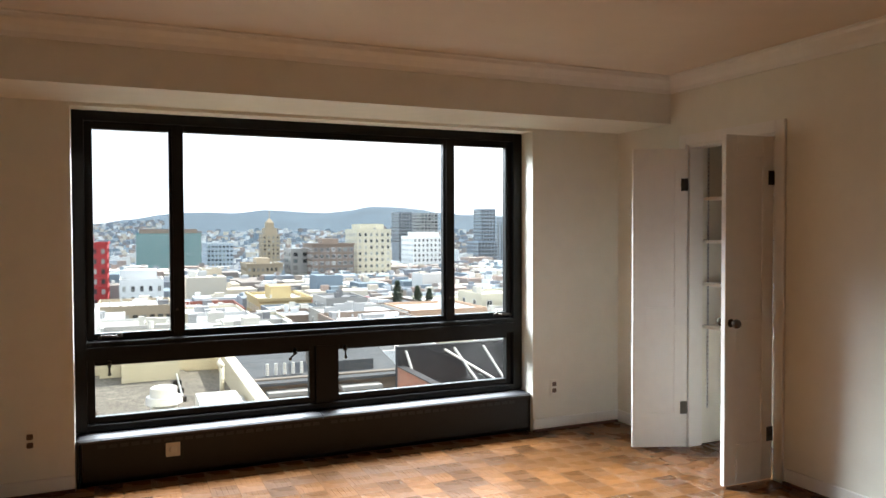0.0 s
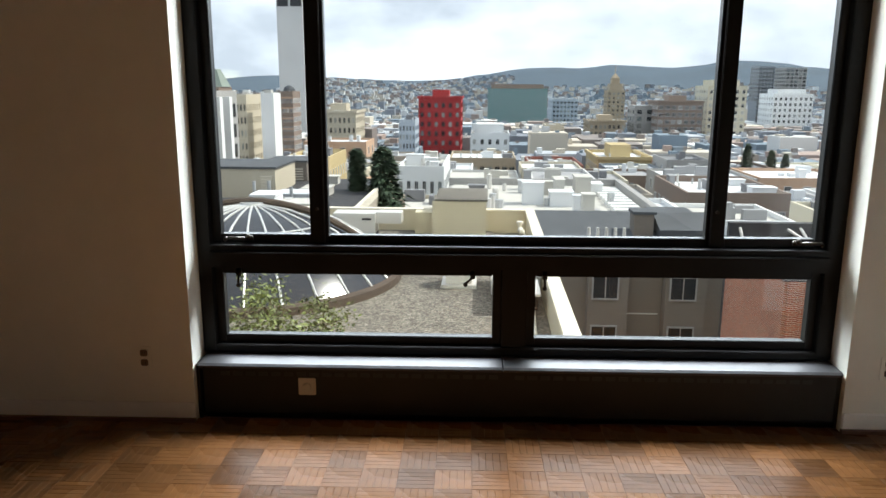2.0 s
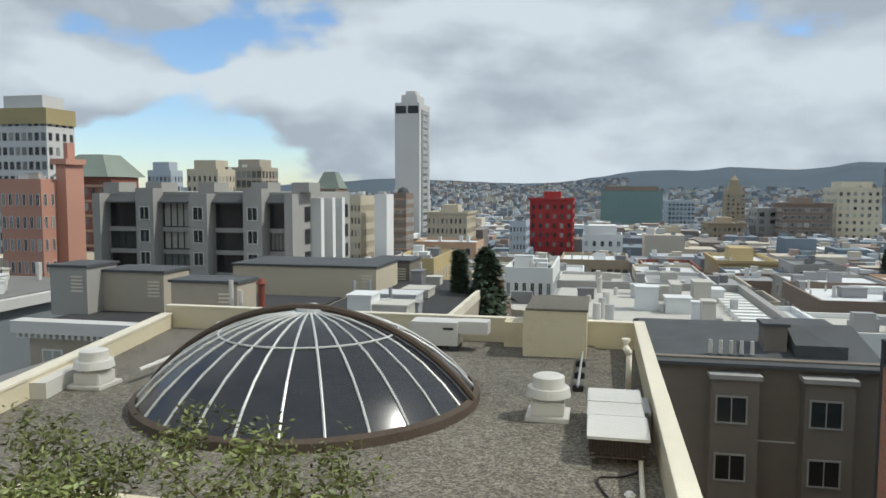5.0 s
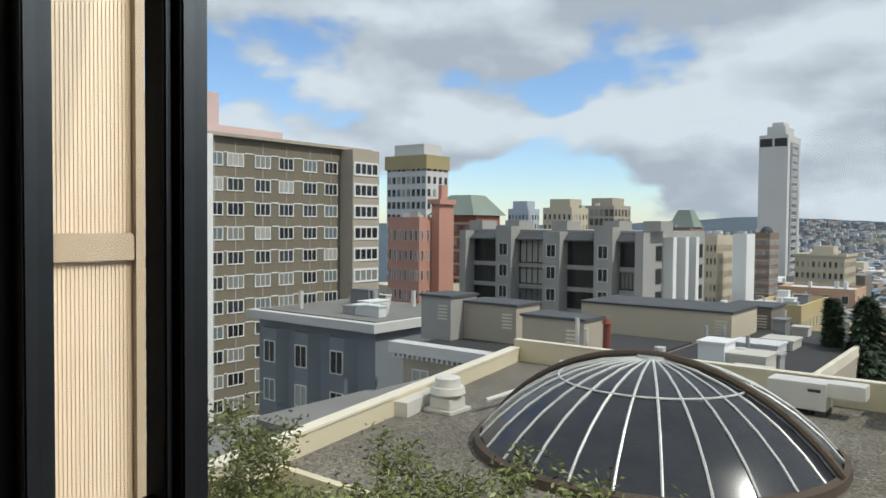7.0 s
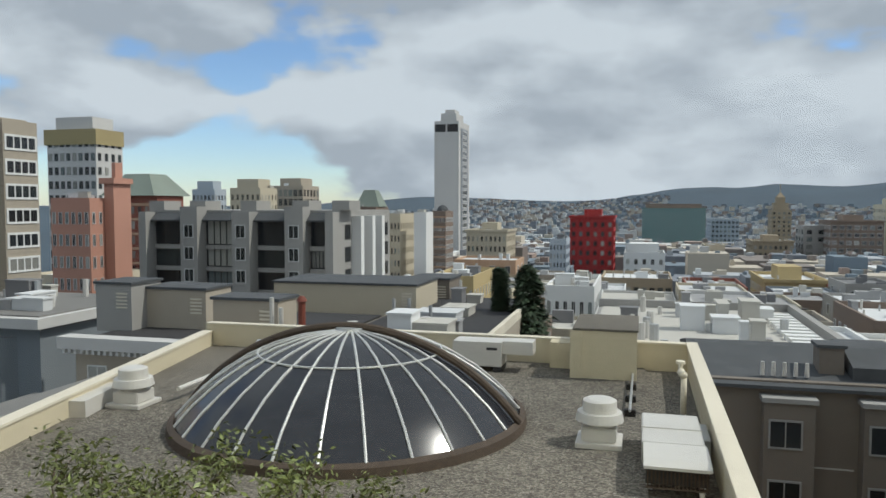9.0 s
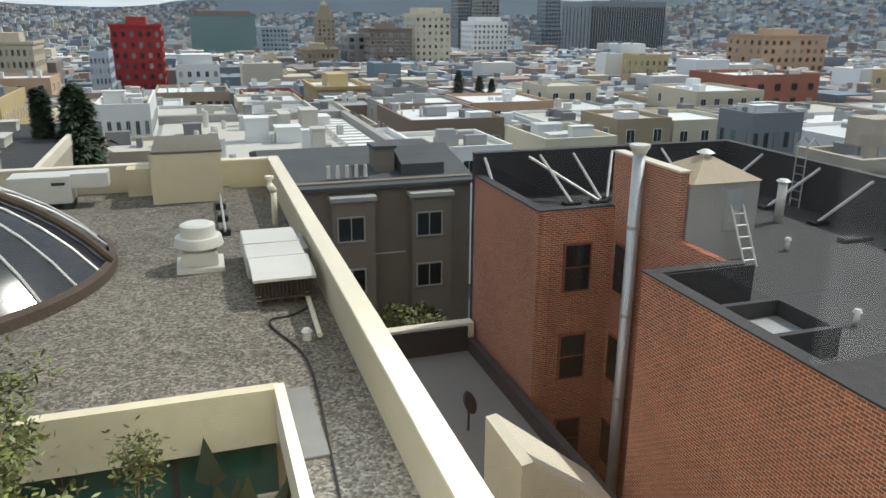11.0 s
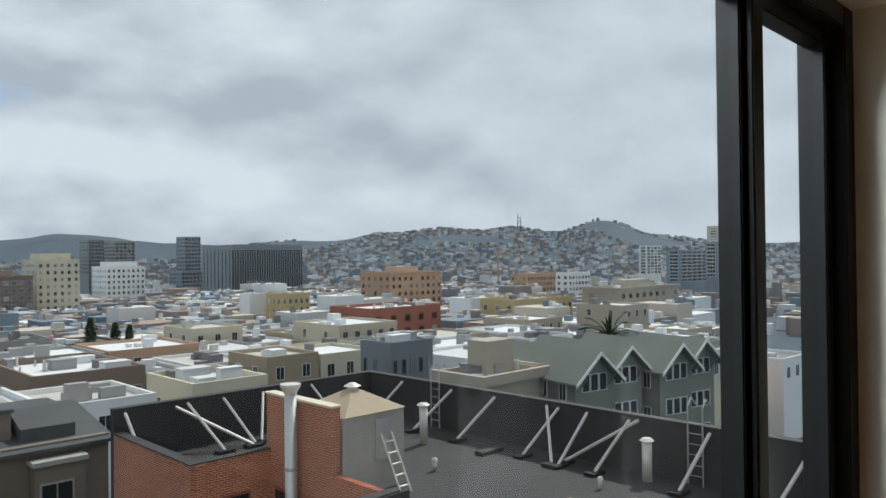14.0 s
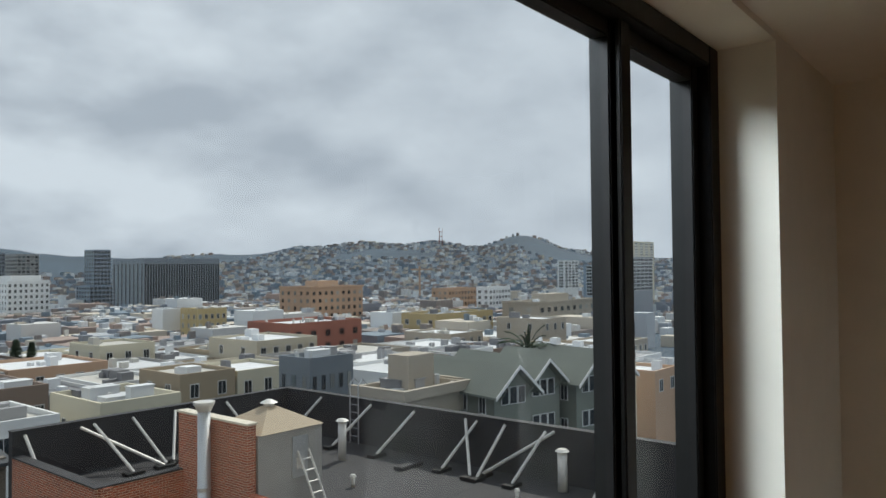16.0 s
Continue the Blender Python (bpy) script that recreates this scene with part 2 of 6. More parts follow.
M = {
    "plaster": mat("cream wall paint", (0.75, 0.73, 0.645), 0.6, 0.05, 2.5, 0.06),
    "ceil": mat("ceiling paint", (0.70, 0.62, 0.53), 0.75, 0.04, 2, 0.05),
    "trim": mat("white gloss trim paint", (0.78, 0.76, 0.72), 0.4, 0.04, 5, 0.03),
    "frame": mat("black bronze window metal", (0.006, 0.006, 0.006), 0.45, 0.3, 6, 0.05, spec=0.25),
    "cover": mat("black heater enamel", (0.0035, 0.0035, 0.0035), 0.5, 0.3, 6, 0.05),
    # heater top: light reflected off it is put into a greyer base colour
    "sill_top": mat("black sill paint greyed for sheen", (0.055, 0.054, 0.056), 0.35, 0.4, 4, 0.05),
    "hardware": mat("dark bronze hardware", (0.06, 0.05, 0.04), 0.35, 0.3, 20, 0.05, 0.8),
    "plate": mat("ivory plastic plate", (0.66, 0.60, 0.48), 0.45, 0.04, 20, 0.02),
    "slot": mat("brown outlet", (0.13, 0.08, 0.05), 0.5, 0.1, 20, 0),
    "glass": glass_mat(),
    "dark_wood": mat("dark floor edge", (0.10, 0.04, 0.02), 0.5, 0.3, 8, 0.1),
    "gravel": gravel_mat(),
    "cream_wall": mat("cream parapet paint", (0.60, 0.53, 0.38), 0.8, 0.12, 2, 0.15),
    "coping": mat("cream parapet coping", (0.70, 0.64, 0.52), 0.75, 0.15, 3, 0.1),
    "flute": mat("cream fluted cladding", (0.43, 0.31, 0.205), 0.8, 0.06, 2, 0.02),
    "flute_band": mat("brown cladding joint band", (0.24, 0.165, 0.10), 0.8, 0.1, 4, 0.05),
    "galv": mat("white galvanised metal", (0.62, 0.60, 0.56), 0.45, 0.12, 4, 0.05, 0.15),
    "rib": mat("aluminium glazing bar", (0.62, 0.62, 0.60), 0.4, 0.15, 5, 0.05, 0.4),
    "tint": mat("dark tinted acrylic", (0.028, 0.03, 0.036), 0.16, 0.2, 3, 0.0),
    "rust": mat("rusty brown kerb", (0.07, 0.05, 0.036), 0.8, 0.35, 5, 0.2),
    "black_roof": mat("black bitumen roof", (0.038, 0.037, 0.039), 0.8, 0.35, 1.2, 0.2),
    "grey_roof": mat("grey membrane roof", (0.19, 0.185, 0.175), 0.85, 0.2, 1.5, 0.2),
    "slate": mat("grey shingle roof", (0.075, 0.08, 0.085), 0.8, 0.3, 4, 0.5),
    "steel": mat("galvanised steel", (0.52, 0.53, 0.53), 0.4, 0.2, 5, 0.05, 0.6),
    "cable": mat("black cable", (0.012, 0.012, 0.012), 0.6, 0.1, 5, 0),
    "brick": brick_mat("red brick", (0.40, 0.10, 0.045), (0.22, 0.055, 0.03), (0.50, 0.36, 0.27)),
    "taupe": mat("taupe stucco", (0.20, 0.17, 0.14), 0.85, 0.12, 2, 0.2),
    "olive": mat("olive brown panels", (0.19, 0.165, 0.12), 0.85, 0.15, 0.6, 0.1),
    "grey": mat("grey concrete", (0.34, 0.33, 0.31), 0.85, 0.15, 0.7, 0.1),
    "pale_stone": mat("pale grey stone", (0.58, 0.57, 0.55), 0.8, 0.12, 0.5, 0.1),
    "pink": mat("salmon stucco", (0.52, 0.27, 0.20), 0.85, 0.1, 0.7, 0.1),
    "pale_pink": mat("pale pink stucco", (0.62, 0.47, 0.45), 0.85, 0.1, 0.7, 0.1),
    "brick_dark": mat("dark red brickwork", (0.24, 0.085, 0.06), 0.85, 0.15, 1, 0.1),
    "red_brick": mat("brick red wall", (0.33, 0.13, 0.09), 0.85, 0.15, 1, 0.1),
    "cream_stone": mat("cream masonry", (0.52, 0.46, 0.35), 0.85, 0.12, 0.7, 0.1),
    "cream": mat("cream stucco", (0.58, 0.53, 0.40), 0.85, 0.1, 0.7, 0.1),
    "white": mat("white painted wall", (0.74, 0.74, 0.72), 0.8, 0.08, 0.6, 0.1),
    "brown": mat("brown masonry", (0.22, 0.165, 0.13), 0.85, 0.15, 0.7, 0.1),
    "tan": mat("tan masonry", (0.36, 0.29, 0.20), 0.85, 0.15, 0.7, 0.1),
    "ochre": mat("ochre stucco", (0.50, 0.39, 0.20), 0.85, 0.12, 0.7, 0.1),
    "peach": mat("peach masonry", (0.50, 0.33, 0.22), 0.85, 0.12, 0.7, 0.1),
    "beige": mat("beige masonry", (0.40, 0.35, 0.28), 0.85, 0.15, 0.7, 0.1),
    "red": mat("red painted masonry", (0.36, 0.03, 0.03), 0.75, 0.15, 0.7, 0.1),
    "pale_blue": mat("pale blue grey cladding", (0.42, 0.47, 0.52), 0.6, 0.1, 0.7, 0.1),
    "grey_blue": mat("grey blue clapboard", (0.19, 0.215, 0.235), 0.8, 0.12, 1.5, 0.15),
    "green_grey": mat("sage grey shingles", (0.19, 0.205, 0.175), 0.85, 0.2, 2, 0.2),
    "green_glass": mat("green curtain wall", (0.10, 0.22, 0.21), 0.4, 0.15, 0.3, 0),
    # far glass, blue and dark: base colours lifted to stand in for haze
    "blue_glass": mat("blue curtain wall paled for haze", (0.22, 0.28, 0.34), 0.35, 0.15, 0.3, 0),
    "dark_glass": mat("dark curtain wall paled for haze", (0.22, 0.245, 0.27), 0.4, 0.15, 0.3, 0),
    "dark": mat("dark painted metal", (0.03, 0.03, 0.032), 0.6, 0.2, 3, 0.05),
    "copper": mat("weathered copper green", (0.22, 0.26, 0.22), 0.7, 0.2, 1, 0.1),
    "crown": mat("dull yellow crown", (0.38, 0.31, 0.16), 0.8, 0.1, 1, 0.1),
    "pane": pick_mat("reflecting panes", [(0.02, 0.024, 0.028), (0.035, 0.04, 0.045), (0.02, 0.02, 0.022), (0.16, 0.19, 0.19), (0.03, 0.035, 0.035), (0.4, 0.4, 0.36), (0.05, 0.06, 0.06), (0.24, 0.24, 0.22)], 0.12),
    "pane_dark": mat("dark panes", (0.025, 0.03, 0.033), 0.12, 0.3, 1, 0, 0, 0.4),
    "houses": pick_mat("far house paint", [(0.72, 0.73, 0.72), (0.44, 0.46, 0.48), (0.56, 0.5, 0.41), (0.22, 0.24, 0.27), (0.62, 0.61, 0.58), (0.25, 0.22, 0.2), (0.36, 0.28, 0.24), (0.2, 0.25, 0.29)], 0.9, True),
    # blue of the distance haze is mixed into the land's base colour
    "land": mat("hill scrub and streets in haze blue", (0.06, 0.09, 0.118), 0.95, 0.4, 0.02, 0),
    "leaf": mat("sunlit green leaves", (0.078, 0.09, 0.02), 0.6, 0.2, 4, 0, 0, 0.55, True),
    "leaf_dark": mat("dark green needles", (0.035, 0.06, 0.03), 0.7, 0.3, 3, 0, 0, 0.5, True),
    "bark": mat("brown bark", (0.10, 0.075, 0.05), 0.9, 0.3, 8, 0.4),
    "green_board": mat("dark green glazing", (0.01, 0.09, 0.075), 0.2, 0.25, 2, 0),
    "shed_roof": mat("tan roof sheet", (0.42, 0.34, 0.24), 0.8, 0.15, 2, 0.1),
    "red_rust": mat("rust red pipe", (0.2, 0.05, 0.03), 0.7, 0.2, 3, 0.1),
    "roof_light": pick_mat("roof membranes", [(0.6, 0.61, 0.61), (0.33, 0.33, 0.33), (0.72, 0.73, 0.73), (0.2, 0.2, 0.205), (0.52, 0.5, 0.45), (0.7, 0.71, 0.71)], 0.9),
}


# ---- mesh helpers ----
def box(bm, x0, y0, z0, x1, y1, z1, mi=0, bevel=0.0):
    r = bmesh.ops.create_cube(bm, size=1.0, matrix=Matrix.Translation(((x0 + x1) / 2, (y0 + y1) / 2, (z0 + z1) / 2)) @ Matrix.Diagonal((abs(x1 - x0), abs(y1 - y0), abs(z1 - z0), 1)))
    fs = {f for v in r["verts"] for f in v.link_faces}
    for f in fs:
        f.material_index = mi
    if bevel:
        es = list({e for f in fs for e in f.edges})
        bmesh.ops.bevel(bm, geom=es, offset=bevel, segments=2, affect="EDGES")
    return bm


def cyl(bm, x, y, z0, z1, r0, r1=None, seg=20, mi=0):
    r = bmesh.ops.create_cone(bm, cap_ends=True, segments=seg, radius1=r0, radius2=r0 if r1 is None else r1, depth=z1 - z0, matrix=Matrix.Translation((x, y, (z0 + z1) / 2)))
    for f in {f for v in r["verts"] for f in v.link_faces}:
        f.material_index = mi
    return bm


def rod(bm, a, b, r, seg=8, r2=None):
    a, b = Vector(a), Vector(b)
    q = (b - a).to_track_quat("Z", "Y").to_matrix().to_4x4()
    bmesh.ops.create_cone(bm, cap_ends=True, segments=seg, radius1=r, radius2=r if r2 is None else r2, depth=(b - a).length, matrix=Matrix.Translation((a + b) / 2) @ q)
    return bm


def prism(bm, pts, x0, x1, axis="x"):
    """A polygon of (u, z) swept from x0 to x1 along an axis."""
    rings = []
    for s in (x0, x1):
        rings.append([bm.verts.new((s, u, z) if axis == "x" else (u, s, z)) for u, z in pts])
    n = len(pts)
    for k in range(n):
        bm.faces.new((rings[0][k], rings[0][(k + 1) % n], rings[1][(k + 1) % n], rings[1][k]))
    bm.faces.new(rings[0][::-1])
    bm.faces.new(rings[1])
    bmesh.ops.recalc_face_normals(bm, faces=bm.faces)
    return bm


def mesh_of(name, bm, mats, smooth=False):
    me = bpy.data.meshes.new(name)
    bm.to_mesh(me)
    bm.free()
    for m in mats if isinstance(mats, (list, tuple)) else [mats]:
        me.materials.append(M[m] if isinstance(m, str) else m)
    if smooth:
        for p in me.polygons:
            p.use_smooth = True
    return me


def solid(name, bm, mats, label="", category="", kind="", smooth=False, group=""):
    return tagged(new(name, mesh_of(name, bm, mats, smooth)), label, category, group, kind)


def thing(name, at, label, category, group="", kind=""):
    e = new(name)
    e.empty_display_size = 0.2
    e.location = at
    return tagged(e, label, category, group, kind)


def hang(ob, parent):
    m = Matrix.Translation(-Vector(parent.location)) if parent.type == "EMPTY" else Matrix.Identity(4)
    ob.parent = parent
    ob.matrix_parent_inverse = m
    return ob


def part(name, bm, mats, parent, label="", smooth=False):
    ob = new(name, mesh_of(name, bm, mats, smooth))
    hang(ob, parent)
    return tagged(ob, label)


def piece(name, me, parent, loc, turn=0.0):
    ob = new(name, me)
    hang(ob, parent)
    ob.location = loc
    ob.rotation_euler = (0, 0, turn)
    return ob


def boxes(*bs):
    bm = bmesh.new()
    for b in bs:
        box(bm, *b)
    return bm


# ---- room ----
WX0, WX1, RX0, RX1, RY0 = -1.54, 1.55, -3.3, 2.33, -7.2
WALL_Y, CEIL, BEAM = -0.22, 2.59, 2.27
solid("wall_north", boxes((RX0 - 0.2, WALL_Y, -0.3, WX0, 0.06, CEIL + 0.2), (WX1, WALL_Y, -0.3, RX1 + 0.9, 0.06, CEIL + 0.2), (WX0, WALL_Y, 2.25, WX1, 0.12, CEIL + 0.2), (WX0, -0.03, -0.3, WX1, 0.12, 0.295)), "plaster", "cream painted window wall", "wall", "structure")
solid("wall_west", boxes((RX0 - 0.2, RY0, -0.3, RX0, WALL_Y, CEIL + 0.2)), "plaster", "cream painted side wall", "wall", "structure")
solid("wall_south", boxes((RX0 - 0.2, RY0 - 0.2, -0.3, RX1 + 0.9, RY0, CEIL + 0.2)), "plaster", "cream painted back wall", "wall", "structure")
CY0, CY1, CZ = -1.76, -1.0, 2.1
solid("wall_east", boxes((RX1, RY0, -0.3, RX1 + 0.12, CY0, CEIL + 0.2), (RX1, CY1, -0.3, RX1 + 0.12, WALL_Y, CEIL + 0.2), (RX1, CY0, CZ, RX1 + 0.12, CY1, CEIL + 0.2)), "plaster", "cream painted wall with a closet opening", "wall", "structure")
solid("closet_wall", boxes((RX1 + 0.12, CY0 - 0.1, 0, RX1 + 0.6, CY0 - 0.02, 2.4), (RX1 + 0.12, CY1 + 0.02, 0, RX1 + 0.6, CY1 + 0.1, 2.4), (RX1 + 0.52, CY0 - 0.02, 0, RX1 + 0.6, CY1 + 0.02, 2.4), (RX1 + 0.12, CY0 - 0.02, 2.3, RX1 + 0.52, CY1 + 0.02, 2.4)), "plaster", "pale painted closet lining", "wall", "structure")
solid("ceiling", boxes((RX0 - 0.2, RY0 - 0.2, CEIL, RX1 + 0.9, 0.12, CEIL + 0.25)), "ceil", "cream painted ceiling", "ceiling", "structure")
solid("beam", boxes((RX0, -0.82, BEAM, RX1, WALL_Y, CEIL)), "plaster", "cream soffit beam above the window", "beam", "structure")


def crown(name, pts_axis):
    prof = [(0, -0.11), (0.014, -0.11), (0.022, -0.085), (0.045, -0.055), (0.075, -0.03), (0.082, -0.012), (0.095, -0.008), (0.095, 0), (0, 0)]
    bm = bmesh.new()
    kind, off, a, b, sgn = pts_axis
    prism(bm, [(off + sgn * u, CEIL + z) for u, z in prof], a, b, kind)
    solid(name, bm, "trim", "white crown moulding along the ceiling", "moulding", "structure")


crown("crown_north", ("x", -0.82, RX0, RX1, -1))
crown("crown_east", ("y", RX1, RY0, -0.82, -1))
crown("crown_west", ("y", RX0, RY0, -0.82, 1))
for nm, b in (("baseboard_west_of_window", (RX0, WALL_Y - 0.014, 0.015, WX0, WALL_Y, 0.095)), ("baseboard_east_of_window", (WX1, WALL_Y - 0.014, 0.015, RX1, WALL_Y, 0.095)), ("baseboard_closet", (RX1 - 0.014, CY1 + 0.08, 0.015, RX1, WALL_Y - 0.014, 0.095)), ("baseboard_east", (RX1 - 0.014, RY0, 0.015, RX1, CY0 - 0.08, 0.095)), ("baseboard_west", (RX0, RY0, 0.015, RX0 + 0.014, WALL_Y - 0.014, 0.095))):
    bm = boxes((*b, 0, 0.004))
    solid(nm, bm, "trim", "white painted baseboard", "baseboard", "structure")
for nm, b in (("shoe_mould_north_west", (RX0 + 0.02, WALL_Y - 0.03, 0, WX0, WALL_Y - 0.001, 0.017)), ("shoe_mould_north_east", (WX1, WALL_Y - 0.03, 0, RX1 - 0.02, WALL_Y - 0.001, 0.017)), ("shoe_mould_east", (RX1 - 0.03, RY0, 0, RX1 - 0.001, CY0 - 0.08, 0.017))):
    solid(nm, boxes(b), "dark_wood", "dark wooden strip at the floor edge", "trim", "structure")

# ---- big window ----
win = thing("window_1", (0, 0, 0.3), "large black metal window with casements and hopper panes", "window", "", "structure")


def bars(name, bs, label=""):
    bm = bmesh.new()
    for b in bs:
        box(bm, *b, 0, 0.004)
    return part(name, bm, "frame", win, label)


FY, BY = -0.06, 0.06
bars("window_frame", [(WX0, FY, 0.296, -1.475, BY, 2.25), (1.475, FY, 0.296, WX1, BY, 2.25), (-1.475, FY, 2.19, 1.475, BY, 2.25), (-1.475, FY, 0.296, 1.475, BY, 0.335)])
bars("transom", [(-1.475, -0.075, 0.735, 1.475, BY, 0.845)])
bars("transom_lip", [(-1.475, -0.1, 0.79, 1.475, -0.076, 0.815)])
for x in (-0.945, 0.953):
    bars("mullion", [(x - 0.028, -0.04, 0.846, x + 0.028, -0.0245, 2.189), (x - 0.028, 0.0305, 0.846, x + 0.028, 0.042, 2.189)])
bars("lower_mullion", [(-0.058, -0.05, 0.336, 0.064, BY, 0.734)])
for nm, x0, x1, z0, z1, w in (("casement_sash", -1.474, -0.9455, 0.846, 2.189, 0.045), ("casement_sash", 0.9535, 1.474, 0.846, 2.189, 0.045), ("fixed_sash", -0.9445, 0.9525, 0.846, 2.189, 0.042), ("hopper_sash", -1.474, -0.059, 0.336, 0.734, 0.042), ("hopper_sash", 0.065, 1.474, 0.336, 0.734, 0.042)):
    y0, y1 = (-0.024, 0.03) if "fixed" not in nm else (-0.018, 0.03)
    sash = bars(nm, [(x0, y0, z0, x0 + w, y1, z1), (x1 - w, y0, z0, x1, y1, z1), (x0 + w, y0, z0, x1 - w, y1, z0 + w), (x0 + w, y0, z1 - w, x1 - w, y1, z1)])
    g = part("pane", boxes((x0 + w - 0.005, 0.002, z0 + w - 0.005, x1 - w + 0.005, 0.006, z1 - w + 0.005)), "glass", win, "clear slightly dusty glass pane")
    g.visible_shadow = False


def latch(x, z, sgn):
    bm = bmesh.new()
    box(bm, x - 0.02, -0.045, z - 0.012, x + 0.02, -0.02, z + 0.012, 0, 0.003)
    rod(bm, (x, -0.045, z), (x - sgn * 0.1, -0.06, z + 0.004), 0.008)
    rod(bm, (x - sgn * 0.1, -0.06, z + 0.004), (x - sgn * 0.115, -0.05, z - 0.008), 0.009)
    bmesh.ops.create_uvsphere(bm, u_segments=10, v_segments=6, radius=0.014, matrix=Matrix.Translation((x, -0.05, z + 0.01)))
    part("handle", bm, "hardware", win, "dark bronze casement handle", True)


latch(-1.29, 0.873, 1)
latch(1.34, 0.873, -1)
for x, a in ((-1.35, 0), (-0.2, 1), (0.15, 0)):
    bm = bmesh.new()
    box(bm, x - 0.012, -0.045, 0.68, x + 0.012, -0.02, 0.72, 0, 0.003)
    rod(bm, (x, -0.045, 0.69), (x - 0.035 * a, -0.05, 0.645 + 0.015 * a), 0.006)
    bmesh.ops.create_uvsphere(bm, u_segments=8, v_segments=6, radius=0.012, matrix=Matrix.Translation((x - 0.035 * a, -0.05, 0.64 + 0.015 * a)))
    part("catch", bm, "hardware", win, "small dark hopper catch", True)
for x in (-0.95, 0.95):
    bm = bmesh.new()
    rod(bm, (x, -0.035, 1.02), (x, -0.055, 1.02), 0.008)
    part("latch_pin", bm, "hardware", win)

# heater under the window
heater = thing("baseboard_heater", (0, -0.12, 0), "long black enamel baseboard heater under the window", "heater")
bm = bmesh.new()
prism(bm, [(-0.03, 0.0), (-0.17, 0.0), (-0.185, 0.03), (-0.185, 0.262), (-0.03, 0.262)], WX0 + 0.035, WX1 - 0.02)
part("body", bm, "cover", heater)
for a, b in ((WX0 + 0.02, -0.055), (-0.048, WX1 - 0.005)):
    bm = bmesh.new()
    prism(bm, [(-0.03, 0.263), (-0.2, 0.263), (-0.203, 0.276), (-0.19, 0.285), (-0.03, 0.292)], a, b)
    part("top_plate", bm, "sill_top", heater, "dark grey top plate with its sheen in the colour")
for k in range(46):
    x = WX0 + 0.12 + k * 0.062
    if abs(x + 0.05) > 0.05:
        part("grille_slot", boxes((x, -0.1872, 0.222, x + 0.045, -0.184, 0.242)), "dark", heater)
for x in (WX0 + 0.004, WX1 - 0.018):
    part("end_cap", boxes((x, -0.19, 0.0, x + 0.015, -0.03, 0.28)), "cover", heater)
thermo = thing("heater_control", (-0.997, -0.186, 0.17), "square ivory control plate on the black heater", "thermostat")
part("plate", boxes((-1.04, -0.192, 0.128, -0.955, -0.1851, 0.215, 0, 0.003)), "plate", thermo)
bm = bmesh.new()
bmesh.ops.create_cone(bm, cap_ends=True, segments=20, radius1=0.022, radius2=0.018, depth=0.014, matrix=Matrix.Translation((-0.997, -0.198, 0.172)) @ pose(0, 0, 0, 90))
part("dial", bm, "coping", thermo, "round cream dial")


def outlet(x, y, z):
    o = thing("wall_outlet", (x, y, z), "ivory wall outlet plate with two brown sockets", "outlet", "wall outlets")
    part("plate", boxes((x - 0.036, y - 0.007, z - 0.058, x + 0.036, y - 0.0005, z + 0.058, 0, 0.002)), "plaster", o)
    for dz in (-0.024, 0.024):
        bm = boxes((x - 0.017, y - 0.011, z + dz - 0.016, x + 0.017, y - 0.0071, z + dz + 0.016, 0, 0.004))
        s = part("socket", bm, "slot", o)
        for dx in (-0.006, 0.006):
            part("socket_slot", boxes((x + dx - 0.0014, y - 0.0122, z + dz - 0.006, x + dx + 0.0014, y - 0.0109, z + dz + 0.006)), "cable", s)


outlet(1.735, WALL_Y, 0.322)
outlet(-1.77, WALL_Y, 0.322)

# closet: casing, doors, shelves
trim = thing("closet_casing", (RX1, (CY0 + CY1) / 2, 0), "white painted casing round the closet opening", "door frame", "", "structure")
for b in ((RX1 - 0.02, CY0 - 0.07, 0, RX1 - 0.001, CY0, CZ + 0.07), (RX1 - 0.02, CY1, 0, RX1 - 0.001, CY1 + 0.07, CZ + 0.07), (RX1 - 0.02, CY0, CZ, RX1 - 0.001, CY1, CZ + 0.07), (RX1 - 0.001, CY0 - 0.001, 0, RX1 + 0.121, CY0 + 0.018, CZ), (RX1 - 0.001, CY1 - 0.018, 0, RX1 + 0.121, CY1 + 0.001, CZ), (RX1 - 0.001, CY0 + 0.018, CZ - 0.018, RX1 + 0.121, CY1 - 0.018, CZ - 0.001)):
    part("casing_board", boxes((*b, 0, 0.003)), "trim", trim)


